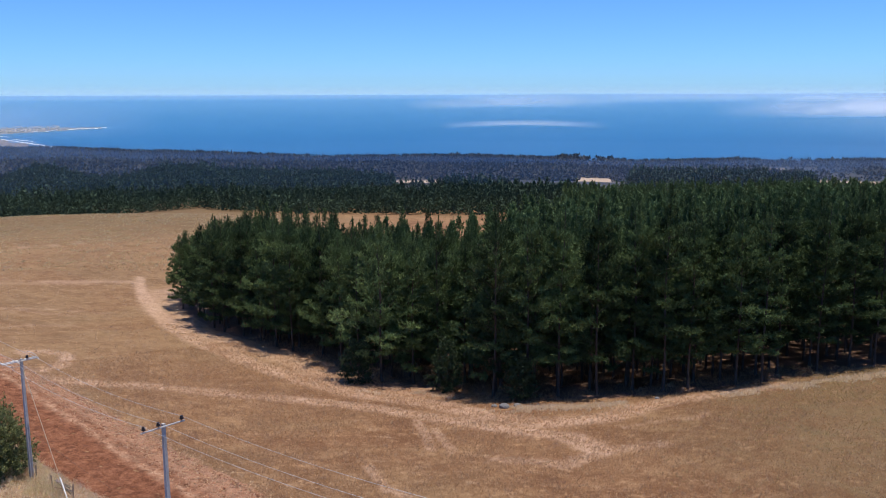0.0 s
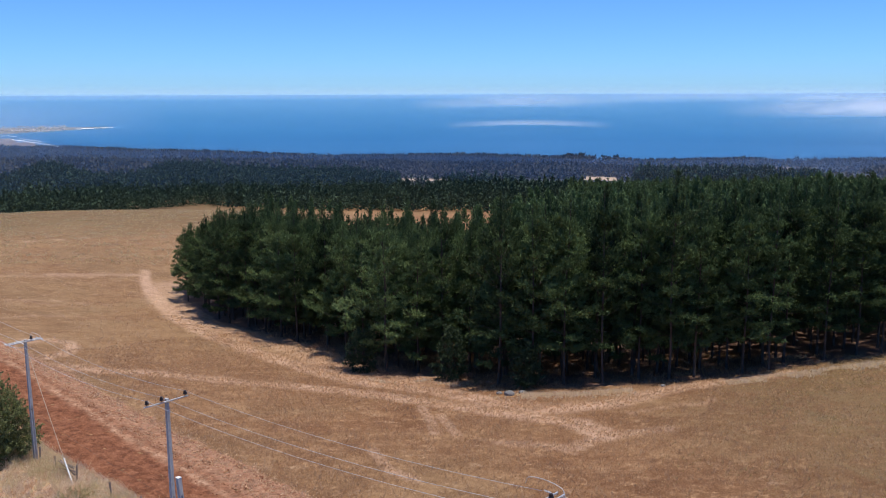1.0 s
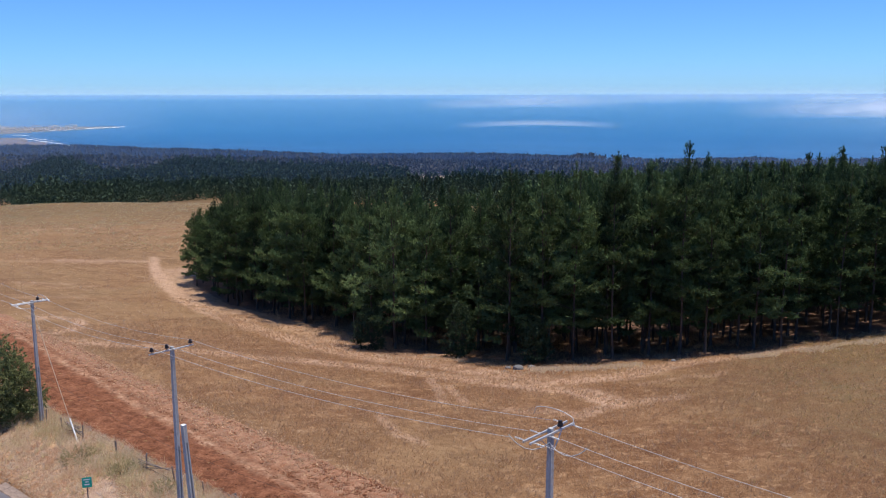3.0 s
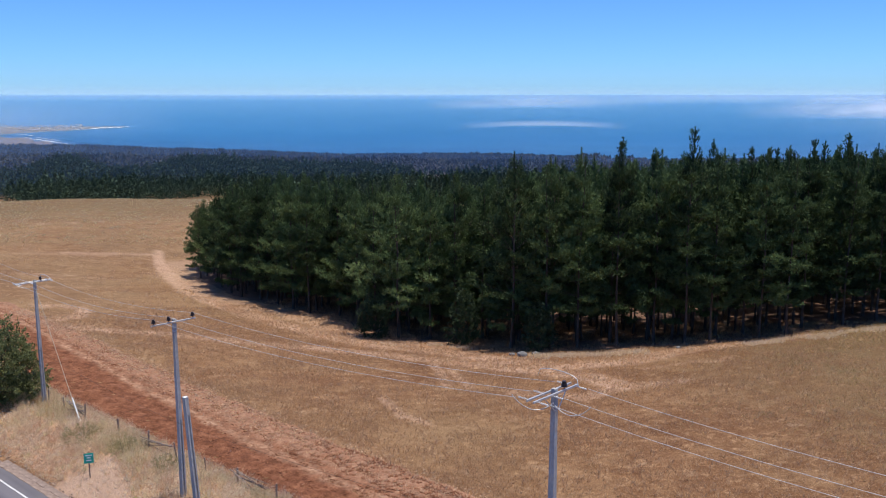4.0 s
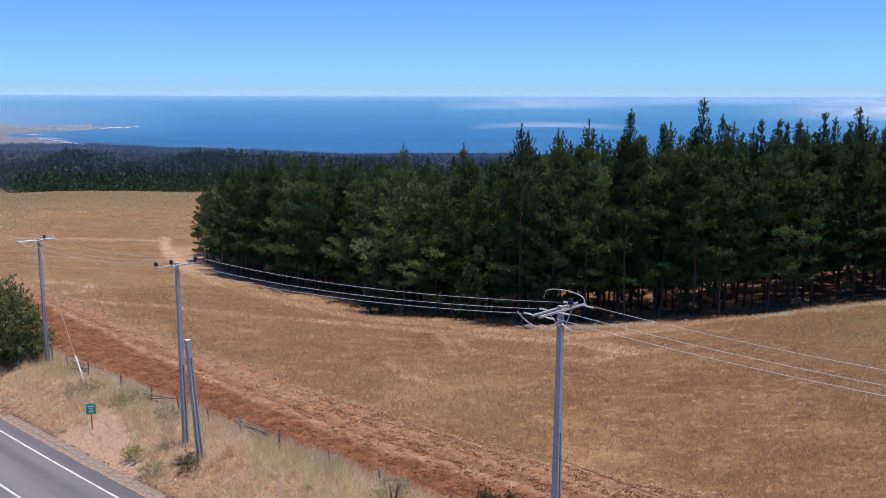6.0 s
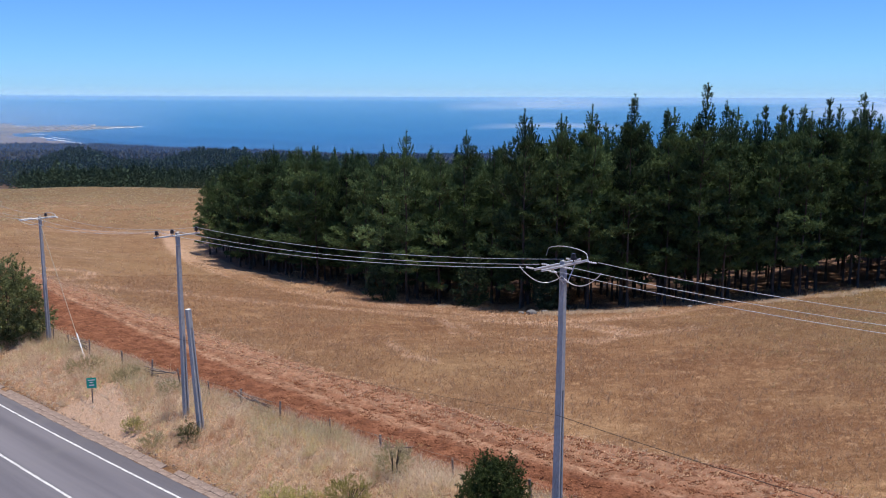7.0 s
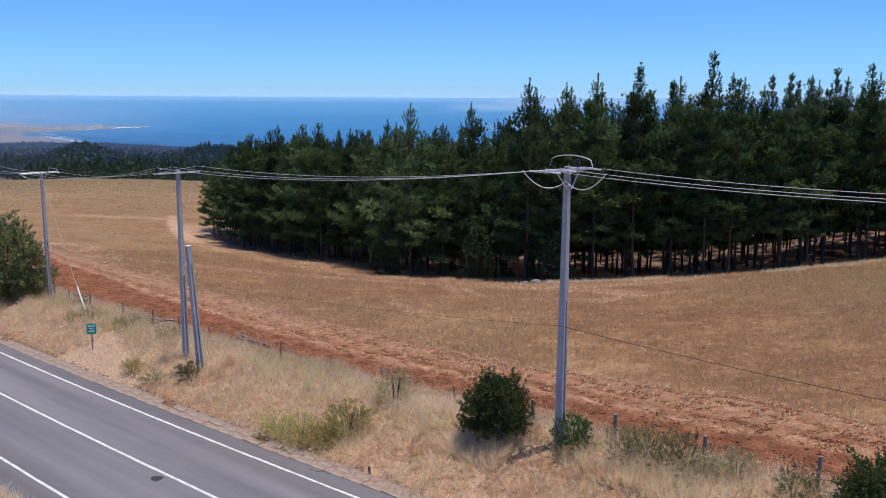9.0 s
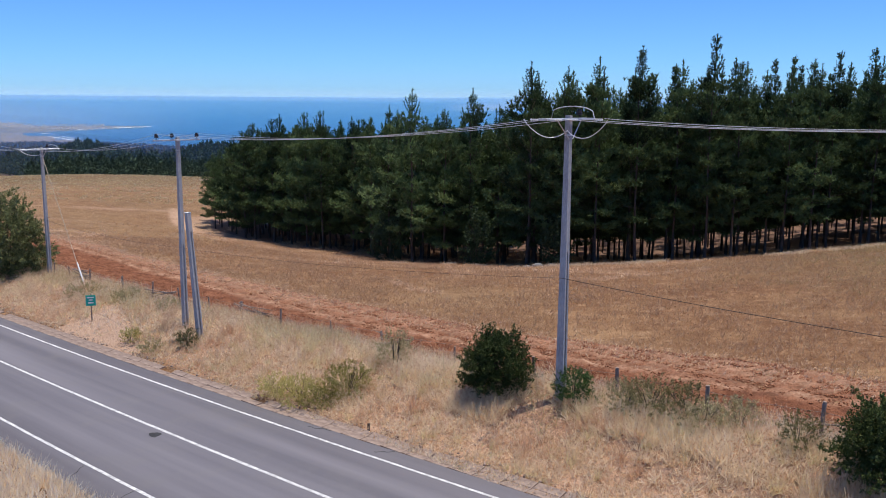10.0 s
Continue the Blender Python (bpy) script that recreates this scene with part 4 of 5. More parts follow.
def far_woods():
    """A second plantation beyond the field, and the scrub of the coastal plain."""
    rng = np.random.default_rng(14)
    kinds = [pine_crown(rng, 7.6 + 0.5 * k, 0.6, 2.3, 1.15, 5, 2, 1, 1.05, 0.6) for k in range(6)]
    front = [(-380, 470), (-262, 425), (-202, 352), (-180, 322), (-161, 301), (-145, 339), (-127, 385), (-100, 356), (-71, 334), (-32, 342), (0, 338), (42, 335)]
    fx, fy = np.array([p[0] for p in front], float), np.array([p[1] for p in front], float)
    DEPTHS = (-36, -30, -28.3, -26, -24.5, -22.5, -21, -19.5, -16, -12, -8, -2, 3, 8), (180, 240, 300, 290, 240, 220, 250, 260, 250, 240, 230, 200, 120, 110)
    out, tones = [], []
    for x in np.arange(-370, 48, 4.2):
        y0 = np.interp(x, fx, fy)
        depth = 0.0
        while depth < 330:
            px, py = x + rng.normal(0, 1.2), y0 + depth + rng.normal(0, 1.2)
            depth += 4.2 + depth * 0.02
            where = math.degrees(math.atan2(px, py))
            if abs(where) > 33 or (-5.6 < where < -2.4 and depth > 110) or math.hypot(px, py) > 610 or depth > float(np.interp(where, DEPTHS[0], DEPTHS[1])) * (1 + 0.12 * float(fbm(px, py, 40.0))):
                continue
            v, f, tone, _ = kinds[rng.integers(6)]
            tones.append(np.clip(tone + rng.normal(0, 0.2), 0, 1))
            t, size = rng.uniform(0, 6.28), rng.uniform(0.82, 1.12) * (1 + 0.24 * float(fbm(px, py, 55.0)))
            c, q = math.cos(t) * size, math.sin(t) * size
            out.append((np.stack([v[:, 0] * c - v[:, 1] * q, v[:, 0] * q + v[:, 1] * c, v[:, 2] * size], -1) + (px, py, float(height(px, py))), f))
    # a further wood behind the big stand
    for _ in range(620):
        where, d = rng.uniform(9.8, 21.0), rng.uniform(435, 560)
        if 8.5 < where < 10.5 and d > 520:
            continue
        px, py = d * math.sin(math.radians(where)), d * math.cos(math.radians(where))
        v, f, tone, _ = kinds[rng.integers(6)]
        tones.append(np.clip(tone + rng.normal(0, 0.2), 0, 1))
        t, size = rng.uniform(0, 6.28), rng.uniform(1.3, 1.6)
        c, q = math.cos(t) * size, math.sin(t) * size
        out.append((np.stack([v[:, 0] * c - v[:, 1] * q, v[:, 0] * q + v[:, 1] * c, v[:, 2] * size], -1) + (px, py, float(height(px, py))), f))
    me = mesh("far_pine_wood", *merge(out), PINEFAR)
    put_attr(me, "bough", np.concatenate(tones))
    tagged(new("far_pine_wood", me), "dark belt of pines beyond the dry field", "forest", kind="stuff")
    out = []
    n = 24000
    az_ = rng.uniform(-33, 32, n)
    far = coast(az_) - beach_width(az_) - np.where(az_ < -24.3, 230, 40)
    d = 720 + (far - 720) * rng.random(n) ** 1.1
    x, y = d * np.sin(np.radians(az_)), d * np.cos(np.radians(az_))
    keep = fbm(x, y, 160.0, 1.0) > -0.42 + 0.4 * ((az_ > 6) & (d > 900))
    for a0, a1, d0, d1 in ((6.3, 8.8, 600, 900), (20.8, 29, 560, 880), (-5.4, -2.6, 560, 730), (10.4, 14.2, 1080, 1330), (8.5, 10.5, 600, 760)):
        keep &= ~((az_ > a0) & (az_ < a1) & (d > d0) & (d < d1))
    x, y, d = x[keep], y[keep], d[keep]
    r = rng.uniform(1.6, 3.4, len(x)) * (1 + 0.0004 * d) * np.where((d > 1850) & (np.abs(np.degrees(np.arctan2(x, y)) - 7) < 1.8), 1.35, 1.0)
    # every crown is a ragged dome of leaf clumps
    k = 15
    up = rng.normal(0, 1, (len(x), k, 3)) * (1, 1, 0.9)
    up /= np.linalg.norm(up, axis=2, keepdims=True)
    at = up * (r[:, None, None] * rng.uniform(0.6, 1.1, (len(x), k, 1))) * (1, 1, 1.15) + np.stack([x, y, height(x, y) + r * 0.9], -1)[:, None]
    v, f = spikes(rng, at.reshape(-1, 3), (up * 0.6 + (0, 0, 0.5)).reshape(-1, 3), np.repeat(r * 0.85, k), np.repeat(r * 0.75, k), 1, 0.4)
    patch = np.clip(0.5 + 0.42 * fbm(x, y, 150.0, 2.0) + 0.25 * fbm(x, y, 45.0) + rng.normal(0, 0.16, len(x)), 0, 1)
    me = mesh("coastal_scrub", v, f, SCRUB)
    put_attr(me, "bough", np.repeat(patch, k * 3))
    tagged(new("coastal_scrub", me), "dark slate-brown scrub and woods on the coastal plain", "scrub", kind="stuff")


far_woods()


# ---- power line ----
POLES = [(-22.0, -1.0), (-0.53, -0.62), (22.23, -1.78), (44.15, 0.0), (66.0, 1.5)]  # along and across the road
TURN = math.atan2(ACROSS[1], ACROSS[0]) - math.pi / 2  # local y runs across the road
TALLS = (9.2, 9.39, 9.62, 9.1, 9.2)


def ground_at(s, v):
    x, y = plan(s, v)
    return float(x), float(y), float(height(x, y))


def pole_shaft(tall, solid_from, w0=0.30, d0=0.24, w1=0.17, d1=0.15):
    """Tapered concrete post; below solid_from its two flanks are hollowed, as cast poles are."""
    bm = bmesh.new()

    def frustum(z0, z1, wa, da, wb, db, cx0=0.0, cx1=0.0):
        lo = [bm.verts.new((cx0 + sx * wa / 2, sy * da / 2, z0)) for sx, sy in ((-1, -1), (1, -1), (1, 1), (-1, 1))]
        hi = [bm.verts.new((cx1 + sx * wb / 2, sy * db / 2, z1)) for sx, sy in ((-1, -1), (1, -1), (1, 1), (-1, 1))]
        bm.faces.new(lo[::-1])
        bm.faces.new(hi)
        for k in range(4):
            bm.faces.new((lo[k], lo[(k + 1) % 4], hi[(k + 1) % 4], hi[k]))

    def at(z):
        f = max(0.0, z / tall)
        return w0 + (w1 - w0) * f, d0 + (d1 - d0) * f

    wm, dm = at(solid_from)
    frustum(solid_from, tall, wm, dm, w1, d1)
    # flanges and web of the lower part
    bm2_w0, bm2_d0 = at(-0.4)
    for sy in (-1, 1):
        lo = [bm.verts.new((sx * bm2_w0 / 2, sy * (bm2_d0 / 2 - (0 if a else 0.075)), -0.4)) for sx, a in ((-1, 0), (1, 0), (1, 1), (-1, 1))]
        hi = [bm.verts.new((sx * wm / 2, sy * (dm / 2 - (0 if a else 0.06)), solid_from)) for sx, a in ((-1, 0), (1, 0), (1, 1), (-1, 1))]
        bm.faces.new(lo[::-1])
        bm.faces.new(hi)
        for k in range(4):
            bm.faces.new((lo[k], lo[(k + 1) % 4], hi[(k + 1) % 4], hi[k]))
    frustum(-0.4, solid_from, bm2_w0 - 0.14, bm2_d0 - 0.15, wm - 0.09, dm - 0.12)
    bmesh.ops.recalc_face_normals(bm, faces=bm.faces)
    return bm


def insulator_pin(m):
    """A brown pin insulator with its sheds."""
    bm = bmesh.new()
    for z0, z1, ra, rb in ((0.0, 0.11, 0.018, 0.018), (0.09, 0.15, 0.115, 0.085), (0.15, 0.21, 0.105, 0.075), (0.21, 0.28, 0.08, 0.07)):
        rod(bm, m @ Vector((0, 0, z0)), m @ Vector((0, 0, z1)), ra, rb, 10)
    return bm


ENDS = (-1.18, -0.36, 0.98)  # conductors along the arm
TOPS = {}


def utility_pole(k, s, v, strain):
    x, y, g = ground_at(s, v)
    tall = TALLS[k]
    ARM_Z = tall - 0.12
    m = Matrix.Translation((x, y, g)) @ Matrix.Rotation(TURN, 4, "Z")
    label = "grey concrete utility pole with double steel crossarm and looped jumpers" if strain else "grey concrete utility pole with steel crossarm and brown insulators"
    ob = thing("utility_pole", m, label, "utility pole", "poles of the power line")
    part("shaft", pole_shaft(tall, 5.0 if k == 1 else 4.3), CONCRETE, ob)
    for dx in (-0.14, 0.14) if strain else (0.13,):
        bm = bmesh.new()
        box(bm, (0.06, 2.5, 0.075), Matrix.Translation((dx, -0.1, ARM_Z)), 0.008)
        arm = part("crossarm", bm, STEEL, ob, "pale galvanised steel bar")
    for sy in (-1, 1) if k == 1 else ():
        bm = bmesh.new()
        rod(bm, (0.1, sy * 0.62 - 0.1, ARM_Z - 0.03), (0.1, sy * 0.09, ARM_Z - 0.62), 0.02, None, 5)
        part("brace", bm, STEEL, ob)
    bm = bmesh.new()
    box(bm, (0.195, 0.175, 0.05), Matrix.Translation((0, 0, tall - 0.62)), 0.01)
    part("clamp", bm, STEEL, ob)
    tops = []
    if strain:
        # strings drawn out along the line on both sides, with white jumpers between them
        for e in ENDS:
            for sx in (-1, 1):
                bm = bmesh.new()
                rod(bm, (sx * 0.18, e, ARM_Z), (sx * 0.34, e, ARM_Z - 0.01), 0.012, None, 5)
                for q in range(4):
                    rod(bm, (sx * (0.34 + q * 0.075), e, ARM_Z - 0.01), (sx * (0.38 + q * 0.075), e, ARM_Z - 0.01), 0.036, 0.026, 8)
                part("strain_insulator", bm, GUARD, ob, "pale strain insulator")
            t = np.linspace(0, 1, 22)
            lift = (0.40 if e == ENDS[2] else -0.38) * (1.0 if k == 1 else 0.6)
            top = np.clip(np.sin(np.pi * t), 0, 1) ** (0.24 if lift > 0 else 0.8)
            x0, x1, y0, y1 = ((-0.88, 0.02, e, -0.1), (0.02, 1.7, -0.1, e), (-1.45, 0.3, e, e))[ENDS.index(e)]
            curve = np.stack([x0 + (x1 - x0) * t, y0 + (y1 - y0) * t, ARM_Z + lift * top - (0.35 * (t if x1 < 0.1 else 1 - t) if lift < 0 else 0)], -1)
            part("jumper", mesh("jumper", *tube(curve, 0.016, 5), WIRE, True), WIRE, ob, "white looped jumper wire")
            tops.append(m @ Vector((0, e, ARM_Z)))
        part("insulator", insulator_pin(Matrix.Translation((0.14, 0.35, ARM_Z + 0.05))), CERAMIC, ob, "brown porcelain insulator")
    else:
        for e in ENDS:
            part("insulator", insulator_pin(Matrix.Translation((0.13, e, ARM_Z + 0.045))), CERAMIC, ob, "brown porcelain insulator")
            tops.append(m @ Vector((0.13, e, ARM_Z + 0.30)))
    TOPS[k] = tops, m @ Vector((0.0, -0.14, 4.15)), strain


for k, (s, v) in enumerate(POLES):
    utility_pole(k, s, v, k in (1, 3))


def span(a, b, sag, r, mat, name, label, group):
    a, b = np.array(a), np.array(b)
    t = np.linspace(0, 1, 26)[:, None]
    p = a + (b - a) * t
    p[:, 2] -= 4 * sag * (t * (1 - t))[:, 0]
    tagged(new(name, mesh(name, *tube(p, r, 5), mat, True)), label, "wire", group)


for k in range(4):
    (ta, ca, sa), (tb, cb, sb) = TOPS[k], TOPS[k + 1]
    for q in range(3):
        a, b = ta[q].copy(), tb[q].copy()
        way = (b - a).normalized()
        a, b = a + way * (0.68 if sa else 0), b - way * (0.68 if sb else 0)
        span(a, b, 0.42, 0.009, WIRE, "power_wire", "pale aluminium power wire strung between poles", "conductors of the power line")
    span(ca, cb, 0.25, 0.011 if k == 0 else 0.006, CABLE, "telephone_cable", "thin black cable strung low between poles", "low cables of the power line")


def stay():
    """Guy strand of the far pole with a white guard at its foot."""
    x, y, g = ground_at(44.15, 0.0)
    fx, fy, fz = ground_at(38.2, -0.1)
    ob = thing("guy_wire", Matrix.Translation((fx, fy, fz)), "pale guy strand with a white guard at its foot", "guy wire")
    top = Vector((x - fx, y - fy, g - fz + TALLS[3] - 0.5))
    bm = bmesh.new()
    rod(bm, (0, 0, -0.1), top, 0.02, None, 5)
    part("strand", bm, YELLOW, ob)
    bm = bmesh.new()
    rod(bm, top * 0.01, top * 0.175, 0.055, 0.05, 8)
    part("guard", bm, GUARD, ob, "white tubular guard")


stay()

x, y, g = ground_at(19.98, -2.26)
ob = thing("stub_pole", Matrix.Translation((x, y, g)) @ Matrix.Rotation(-0.06, 4, "Y") @ Matrix.Rotation(TURN, 4, "Z"), "short grey concrete pole standing beside the taller one", "utility pole")
part("shaft", pole_shaft(6.2, 5.3, 0.31, 0.25, 0.24, 0.2), CONCRETE, ob)
bm = bmesh.new()
box(bm, (0.26, 0.22, 0.03), Matrix.Translation((0, 0, 6.215)), 0.01)
part("cap", bm, GUARD, ob, "pale flat top")


def road_sign():
    x, y, g = ground_at(29.8, -3.35)
    ob = thing("road_sign", Matrix.Translation((x, y, g)) @ Matrix.Rotation(radians(20), 4, "Z"), "small green roadside sign on a steel post", "sign")
    bm = bmesh.new()
    box(bm, (0.06, 0.06, 1.7), Matrix.Translation((0, 0.04, 0.7)), 0.006)
    part("post", bm, POSTWOOD, ob)
    bm = bmesh.new()
    box(bm, (0.52, 0.02, 0.60), Matrix.Translation((0, 0, 1.2)), 0.004)
    panel = part("panel", bm, SIGNGREEN, ob)
    for w, h, z in ((0.38, 0.06, 1.37), (0.2, 0.06, 1.23), (0.28, 0.07, 1.07)):
        bm = bmesh.new()
        box(bm, (w, 0.006, h), Matrix.Translation((0, -0.014, z)))
        part("lettering_bar", bm, SIGNWHITE, panel, "pale bar of lettering")


road_sign()

x, y = plan(4.9, -4.6 + bend(4.9))
ob = thing("marker_stub", Matrix.Translation((x, y, road_z(4.9) + 0.05)), "small dark stub post at the gutter's edge", "post")
bm = bmesh.new()
rod(bm, (0, 0, -0.1), (0, 0, 0.22), 0.055, 0.045, 7)
part("stub", bm, BARK, ob)

# ---- fence ----
FENCE = thing("fence", Matrix(), "weathered wooden post and wire fence, broken in places", "fence")
rng = np.random.default_rng(31)
POSTS = [-22.3, -18.9, -15.5, -12.1, -8.7, -5.25, -2.0, 1.5, 5.6, 10.0, 13.6, 17.6, 21.0, 24.0, 27.0, 30.2, 33.8, 38.4, 41.5, 44.2, 48.0, 52.0, 56.0, 60.0]


def fence_v(s):
    return 0.55 + 0.25 * math.sin(s * 0.11)


def post_mesh(h, r):
    bm = bmesh.new()
    rod(bm, (0, 0, -0.3), (0, 0, h), r, r * 0.85, 7)
    for vert in bm.verts:
        vert.co.x += 0.012 * math.sin(vert.co.z * 9 + vert.co.y * 40)
    return bm


heads = []
for s in POSTS:
    x, y, g = ground_at(s, fence_v(s))
    h = (1.25 if s < 0 else 1.08) + rng.normal(0, 0.08)
    ob = part("post", post_mesh(h, rng.uniform(0.038, 0.062) + 0.016 * (s < 0)), POSTWOOD, FENCE)
    ob.location, ob.rotation_euler = (x, y, g), (rng.normal(0, 0.06), rng.normal(0, 0.06), rng.uniform(0, 6))
    heads.append((x, y, g))
for (xa, ya, ga_), (xb, yb, gb_) in zip(heads[:-1], heads[1:]):
    for h in (0.35, 0.65, 0.95):
        t = np.linspace(0, 1, 7)
        p = np.stack([xa + (xb - xa) * t, ya + (yb - ya) * t, ga_ + (gb_ - ga_) * t + h - 0.05 * np.sin(np.pi * t) + 0.02 * np.sin(xa * 3 + h)], -1)
        part("wire", mesh("wire", *tube(p, 0.006, 4), POSTWOOD), POSTWOOD, FENCE)


def brush_panel(s0, s1, rails):
    """Sticks and rails thrown against the fence."""
    for k in range(rails):
        a, b = s0 + rng.uniform(-0.3, 0.4), s1 + rng.uniform(-0.4, 0.3)
        xa, ya, g1 = ground_at(a, fence_v(a) - 0.12 + rng.normal(0, 0.05))
        xb, yb, g2 = ground_at(b, fence_v(b) - 0.12 + rng.normal(0, 0.05))
        bm = bmesh.new()
        rod(bm, (xa, ya, g1 + rng.uniform(0.15, 1.05)), (xb, yb, g2 + rng.uniform(0.15, 1.05)), rng.uniform(0.014, 0.034), None, 5)
        part("rail", bm, POSTWOOD, FENCE)


brush_panel(18.3, 21.3, 6)
brush_panel(27.3, 30.6, 7)
brush_panel(38.2, 40.6, 8)
brush_panel(-11.6, -8.7, 3)
brush_panel(8.0, 10.0, 3)


# ---- shrubs ----
def shrub(name, s, v, wide, tall, mat, label, count, leaf, seed, stems=7):
    rng = np.random.default_rng(seed)
    x, y, g = ground_at(s, v)
    ob = thing(name, Matrix.Translation((x, y, g)), label, "shrub")
    # sprays of leaves on an uneven crown, with a darker loose fill inside
    n = count // 6
    d = rng.normal(0, 1, (n, 3))
    d /= np.linalg.norm(d, axis=1, keepdims=True)
    uneven = 1 + 0.30 * fbm(d[:, 0] * 3 + seed, d[:, 1] * 3 + d[:, 2] * 4, 1.0) + 0.2 * fbm(d[:, 0] * 7, d[:, 2] * 7 + seed, 1.0)
    r = uneven * np.where(rng.random(n) < 0.75, rng.uniform(0.72, 1.05, n), rng.uniform(0.3, 0.75, n))
    foot = d * r[:, None] * (wide * 0.46, wide * 0.46, tall * 0.54) + (0, 0, tall * 0.42)
    foot[:, :2] *= np.where(foot[:, 2:] < tall * 0.3, 1.15, 1.0)
    way = d * 0.7 + (0, 0, 0.55) + rng.normal(0, 0.25, (n, 3))
    way /= np.linalg.norm(way, axis=1, keepdims=True)
    t = rng.random((n, 9, 1)) * leaf * 6
    at = (foot[:, None] + way[:, None] * t + rng.normal(0, leaf * 0.7, (n, 9, 3))).reshape(-1, 3)
    aim = np.repeat(way * 0.5 + (0, 0, 0.1), 9, 0)
    keep = at[:, 2] > 0.05
    out = [spikes(rng, at[keep], aim[keep], leaf * 1.9, leaf * 0.9, 3, 0.6)]
    part("foliage", mesh("foliage", *merge(out), mat), mat, ob)
    wood = []
    for k in range(stems):
        a, r = rng.uniform(0, 6.28), wide * rng.uniform(0.1, 0.34)
        wood.append(tube([(0.1 * math.cos(a), 0.1 * math.sin(a), -0.1), (r * 0.5 * math.cos(a), r * 0.5 * math.sin(a), tall * 0.35), (r * math.cos(a), r * math.sin(a), tall * 0.72)], min(0.03, 0.012 * tall), 5))
    part("stems", mesh("stems", *merge(wood), BARK), BARK, ob, "dark twisted stems")


shrub("round_shrub", 2.0, -0.95, 2.2, 2.15, BUSH, "dense round dark green shrub on the grassy verge", 11000, 0.04, 41)
shrub("round_shrub", -10.9, -0.7, 2.6, 2.1, BUSH, "dense dark green shrub growing through the fence", 12000, 0.04, 42)
shrub("tall_shrub", 47.0, -1.7, 5.0, 5.35, SUNLIT, "tall dark olive-green shrub beside the pole and verge", 8500, 0.095, 43, 12)
shrub("small_shrub", -1.05, -0.6, 1.2, 1.05, LEAFY, "low fresh green shrub at the foot of the pole", 1700, 0.035, 44)
for k, (s, v, w, h, mat, text) in enumerate((
        (-2.9, -0.35, 1.5, 0.95, SAGE, "low grey-green shrub by the fence"), (-3.7, -0.25, 1.9, 1.15, OLIVE, "tangled olive shrub among dry grass by the fence"),
        (-4.9, 0.0, 1.9, 1.1, OLIVE, "tangled olive shrub among dry grass by the fence"), (-5.6, -0.4, 1.3, 0.8, SAGE, "low grey-green shrub tangled with dry grass"),
        (-6.4, 0.25, 1.3, 0.85, SAGE, "low grey-green shrub tangled with dry grass"), (-8.4, -0.2, 1.3, 0.85, OLIVE, "small dark olive shrub beside a fence post"),
        (35.0, -1.4, 2.4, 0.8, SAGE, "low grey-green weeds on the verge"), (21.3, -4.1, 1.5, 0.55, SAGE, "low grey-green weed clump at the verge's edge"),
        (30.5, -0.9, 2.0, 0.8, SAGE, "pale grey-green weeds below the brush fence"), (26.0, -0.6, 1.8, 0.7, SAGE, "pale grey-green weeds along the fence"))):
    shrub("sage_shrub" if mat == SAGE else "olive_shrub", s, v, w, h, mat, text, int(420 * w * h) + 300, 0.032, 45 + k)
for k, (s, v, w, h, text) in enumerate((
        (10.7, -4.25, 1.7, 0.85, "feathery yellow-green shrub near the gutter"), (9.3, -4.05, 2.1, 1.0, "feathery yellow-green shrub near the gutter"),
        (8.3, -3.9, 1.6, 0.8, "feathery yellow-green shrub in the dry verge grass"), (7.9, -2.9, 2.0, 1.3, "tall feathery yellow-green shrub in the dry verge grass"),
        (23.9, -3.9, 1.1, 0.7, "small yellow-green shrub beside bare earth"))):
    shrub("yellow_shrub", s, v, w, h, BROOM, text, int(850 * w * h) + 250, 0.028, 60 + k)
shrub("dry_shrub", 19.8, -3.0, 1.0, 0.9, OLIVE, "small dull green shrub below the stub pole", 700, 0.035, 51)
shrub("dry_shrub", 7.6, -0.7, 1.5, 1.45, SAGE, "tall dry grey-brown weed clump by the fence", 1500, 0.026, 52, 5)


# ---- grasses ----
def blades(name, s, v, tall, wide, per, mat, label, seed, flop=0.35):
    rng = np.random.default_rng(seed)
    x, y = plan(s, v)
    at = np.stack([x, y, height(x, y) - 0.02], -1)
    d = np.tile((0.05, -0.02, 1.0), (len(at), 1)) + rng.normal(0, 0.12, (len(at), 3))
    v_, f_ = spikes(rng, at, d, tall, wide, per, flop)
    tagged(new(name, mesh(name, v_, f_, mat)), label, "grass", kind="stuff")


rng = np.random.default_rng(61)
n = 38000
s, v = rng.uniform(-24, 64, n), rng.uniform(-4.9, 1.7, n)
clump = 0.5 + 0.5 * fbm(s, v, 1.3) + 0.25 * fbm(s, v, 0.5, 1.0)
bare = bare_earth(s, v)
edge = smooth(-4.65, -3.6, v)
keep = (rng.random(n) < 0.30 + 0.7 * clump) & (rng.random(n) > 0.88 * bare)
s, v, clump, edge = s[keep], v[keep], clump[keep], edge[keep]
clump = clump + 0.3 * fbm(s, v, 0.24, 2.0)
tall = (0.15 + 0.52 * clump.clip(0, 1.2)) * (0.5 + 0.5 * edge) * (1 + 0.55 * smooth(-2.6, -0.6, v) * smooth(1.4, 0.6, v))
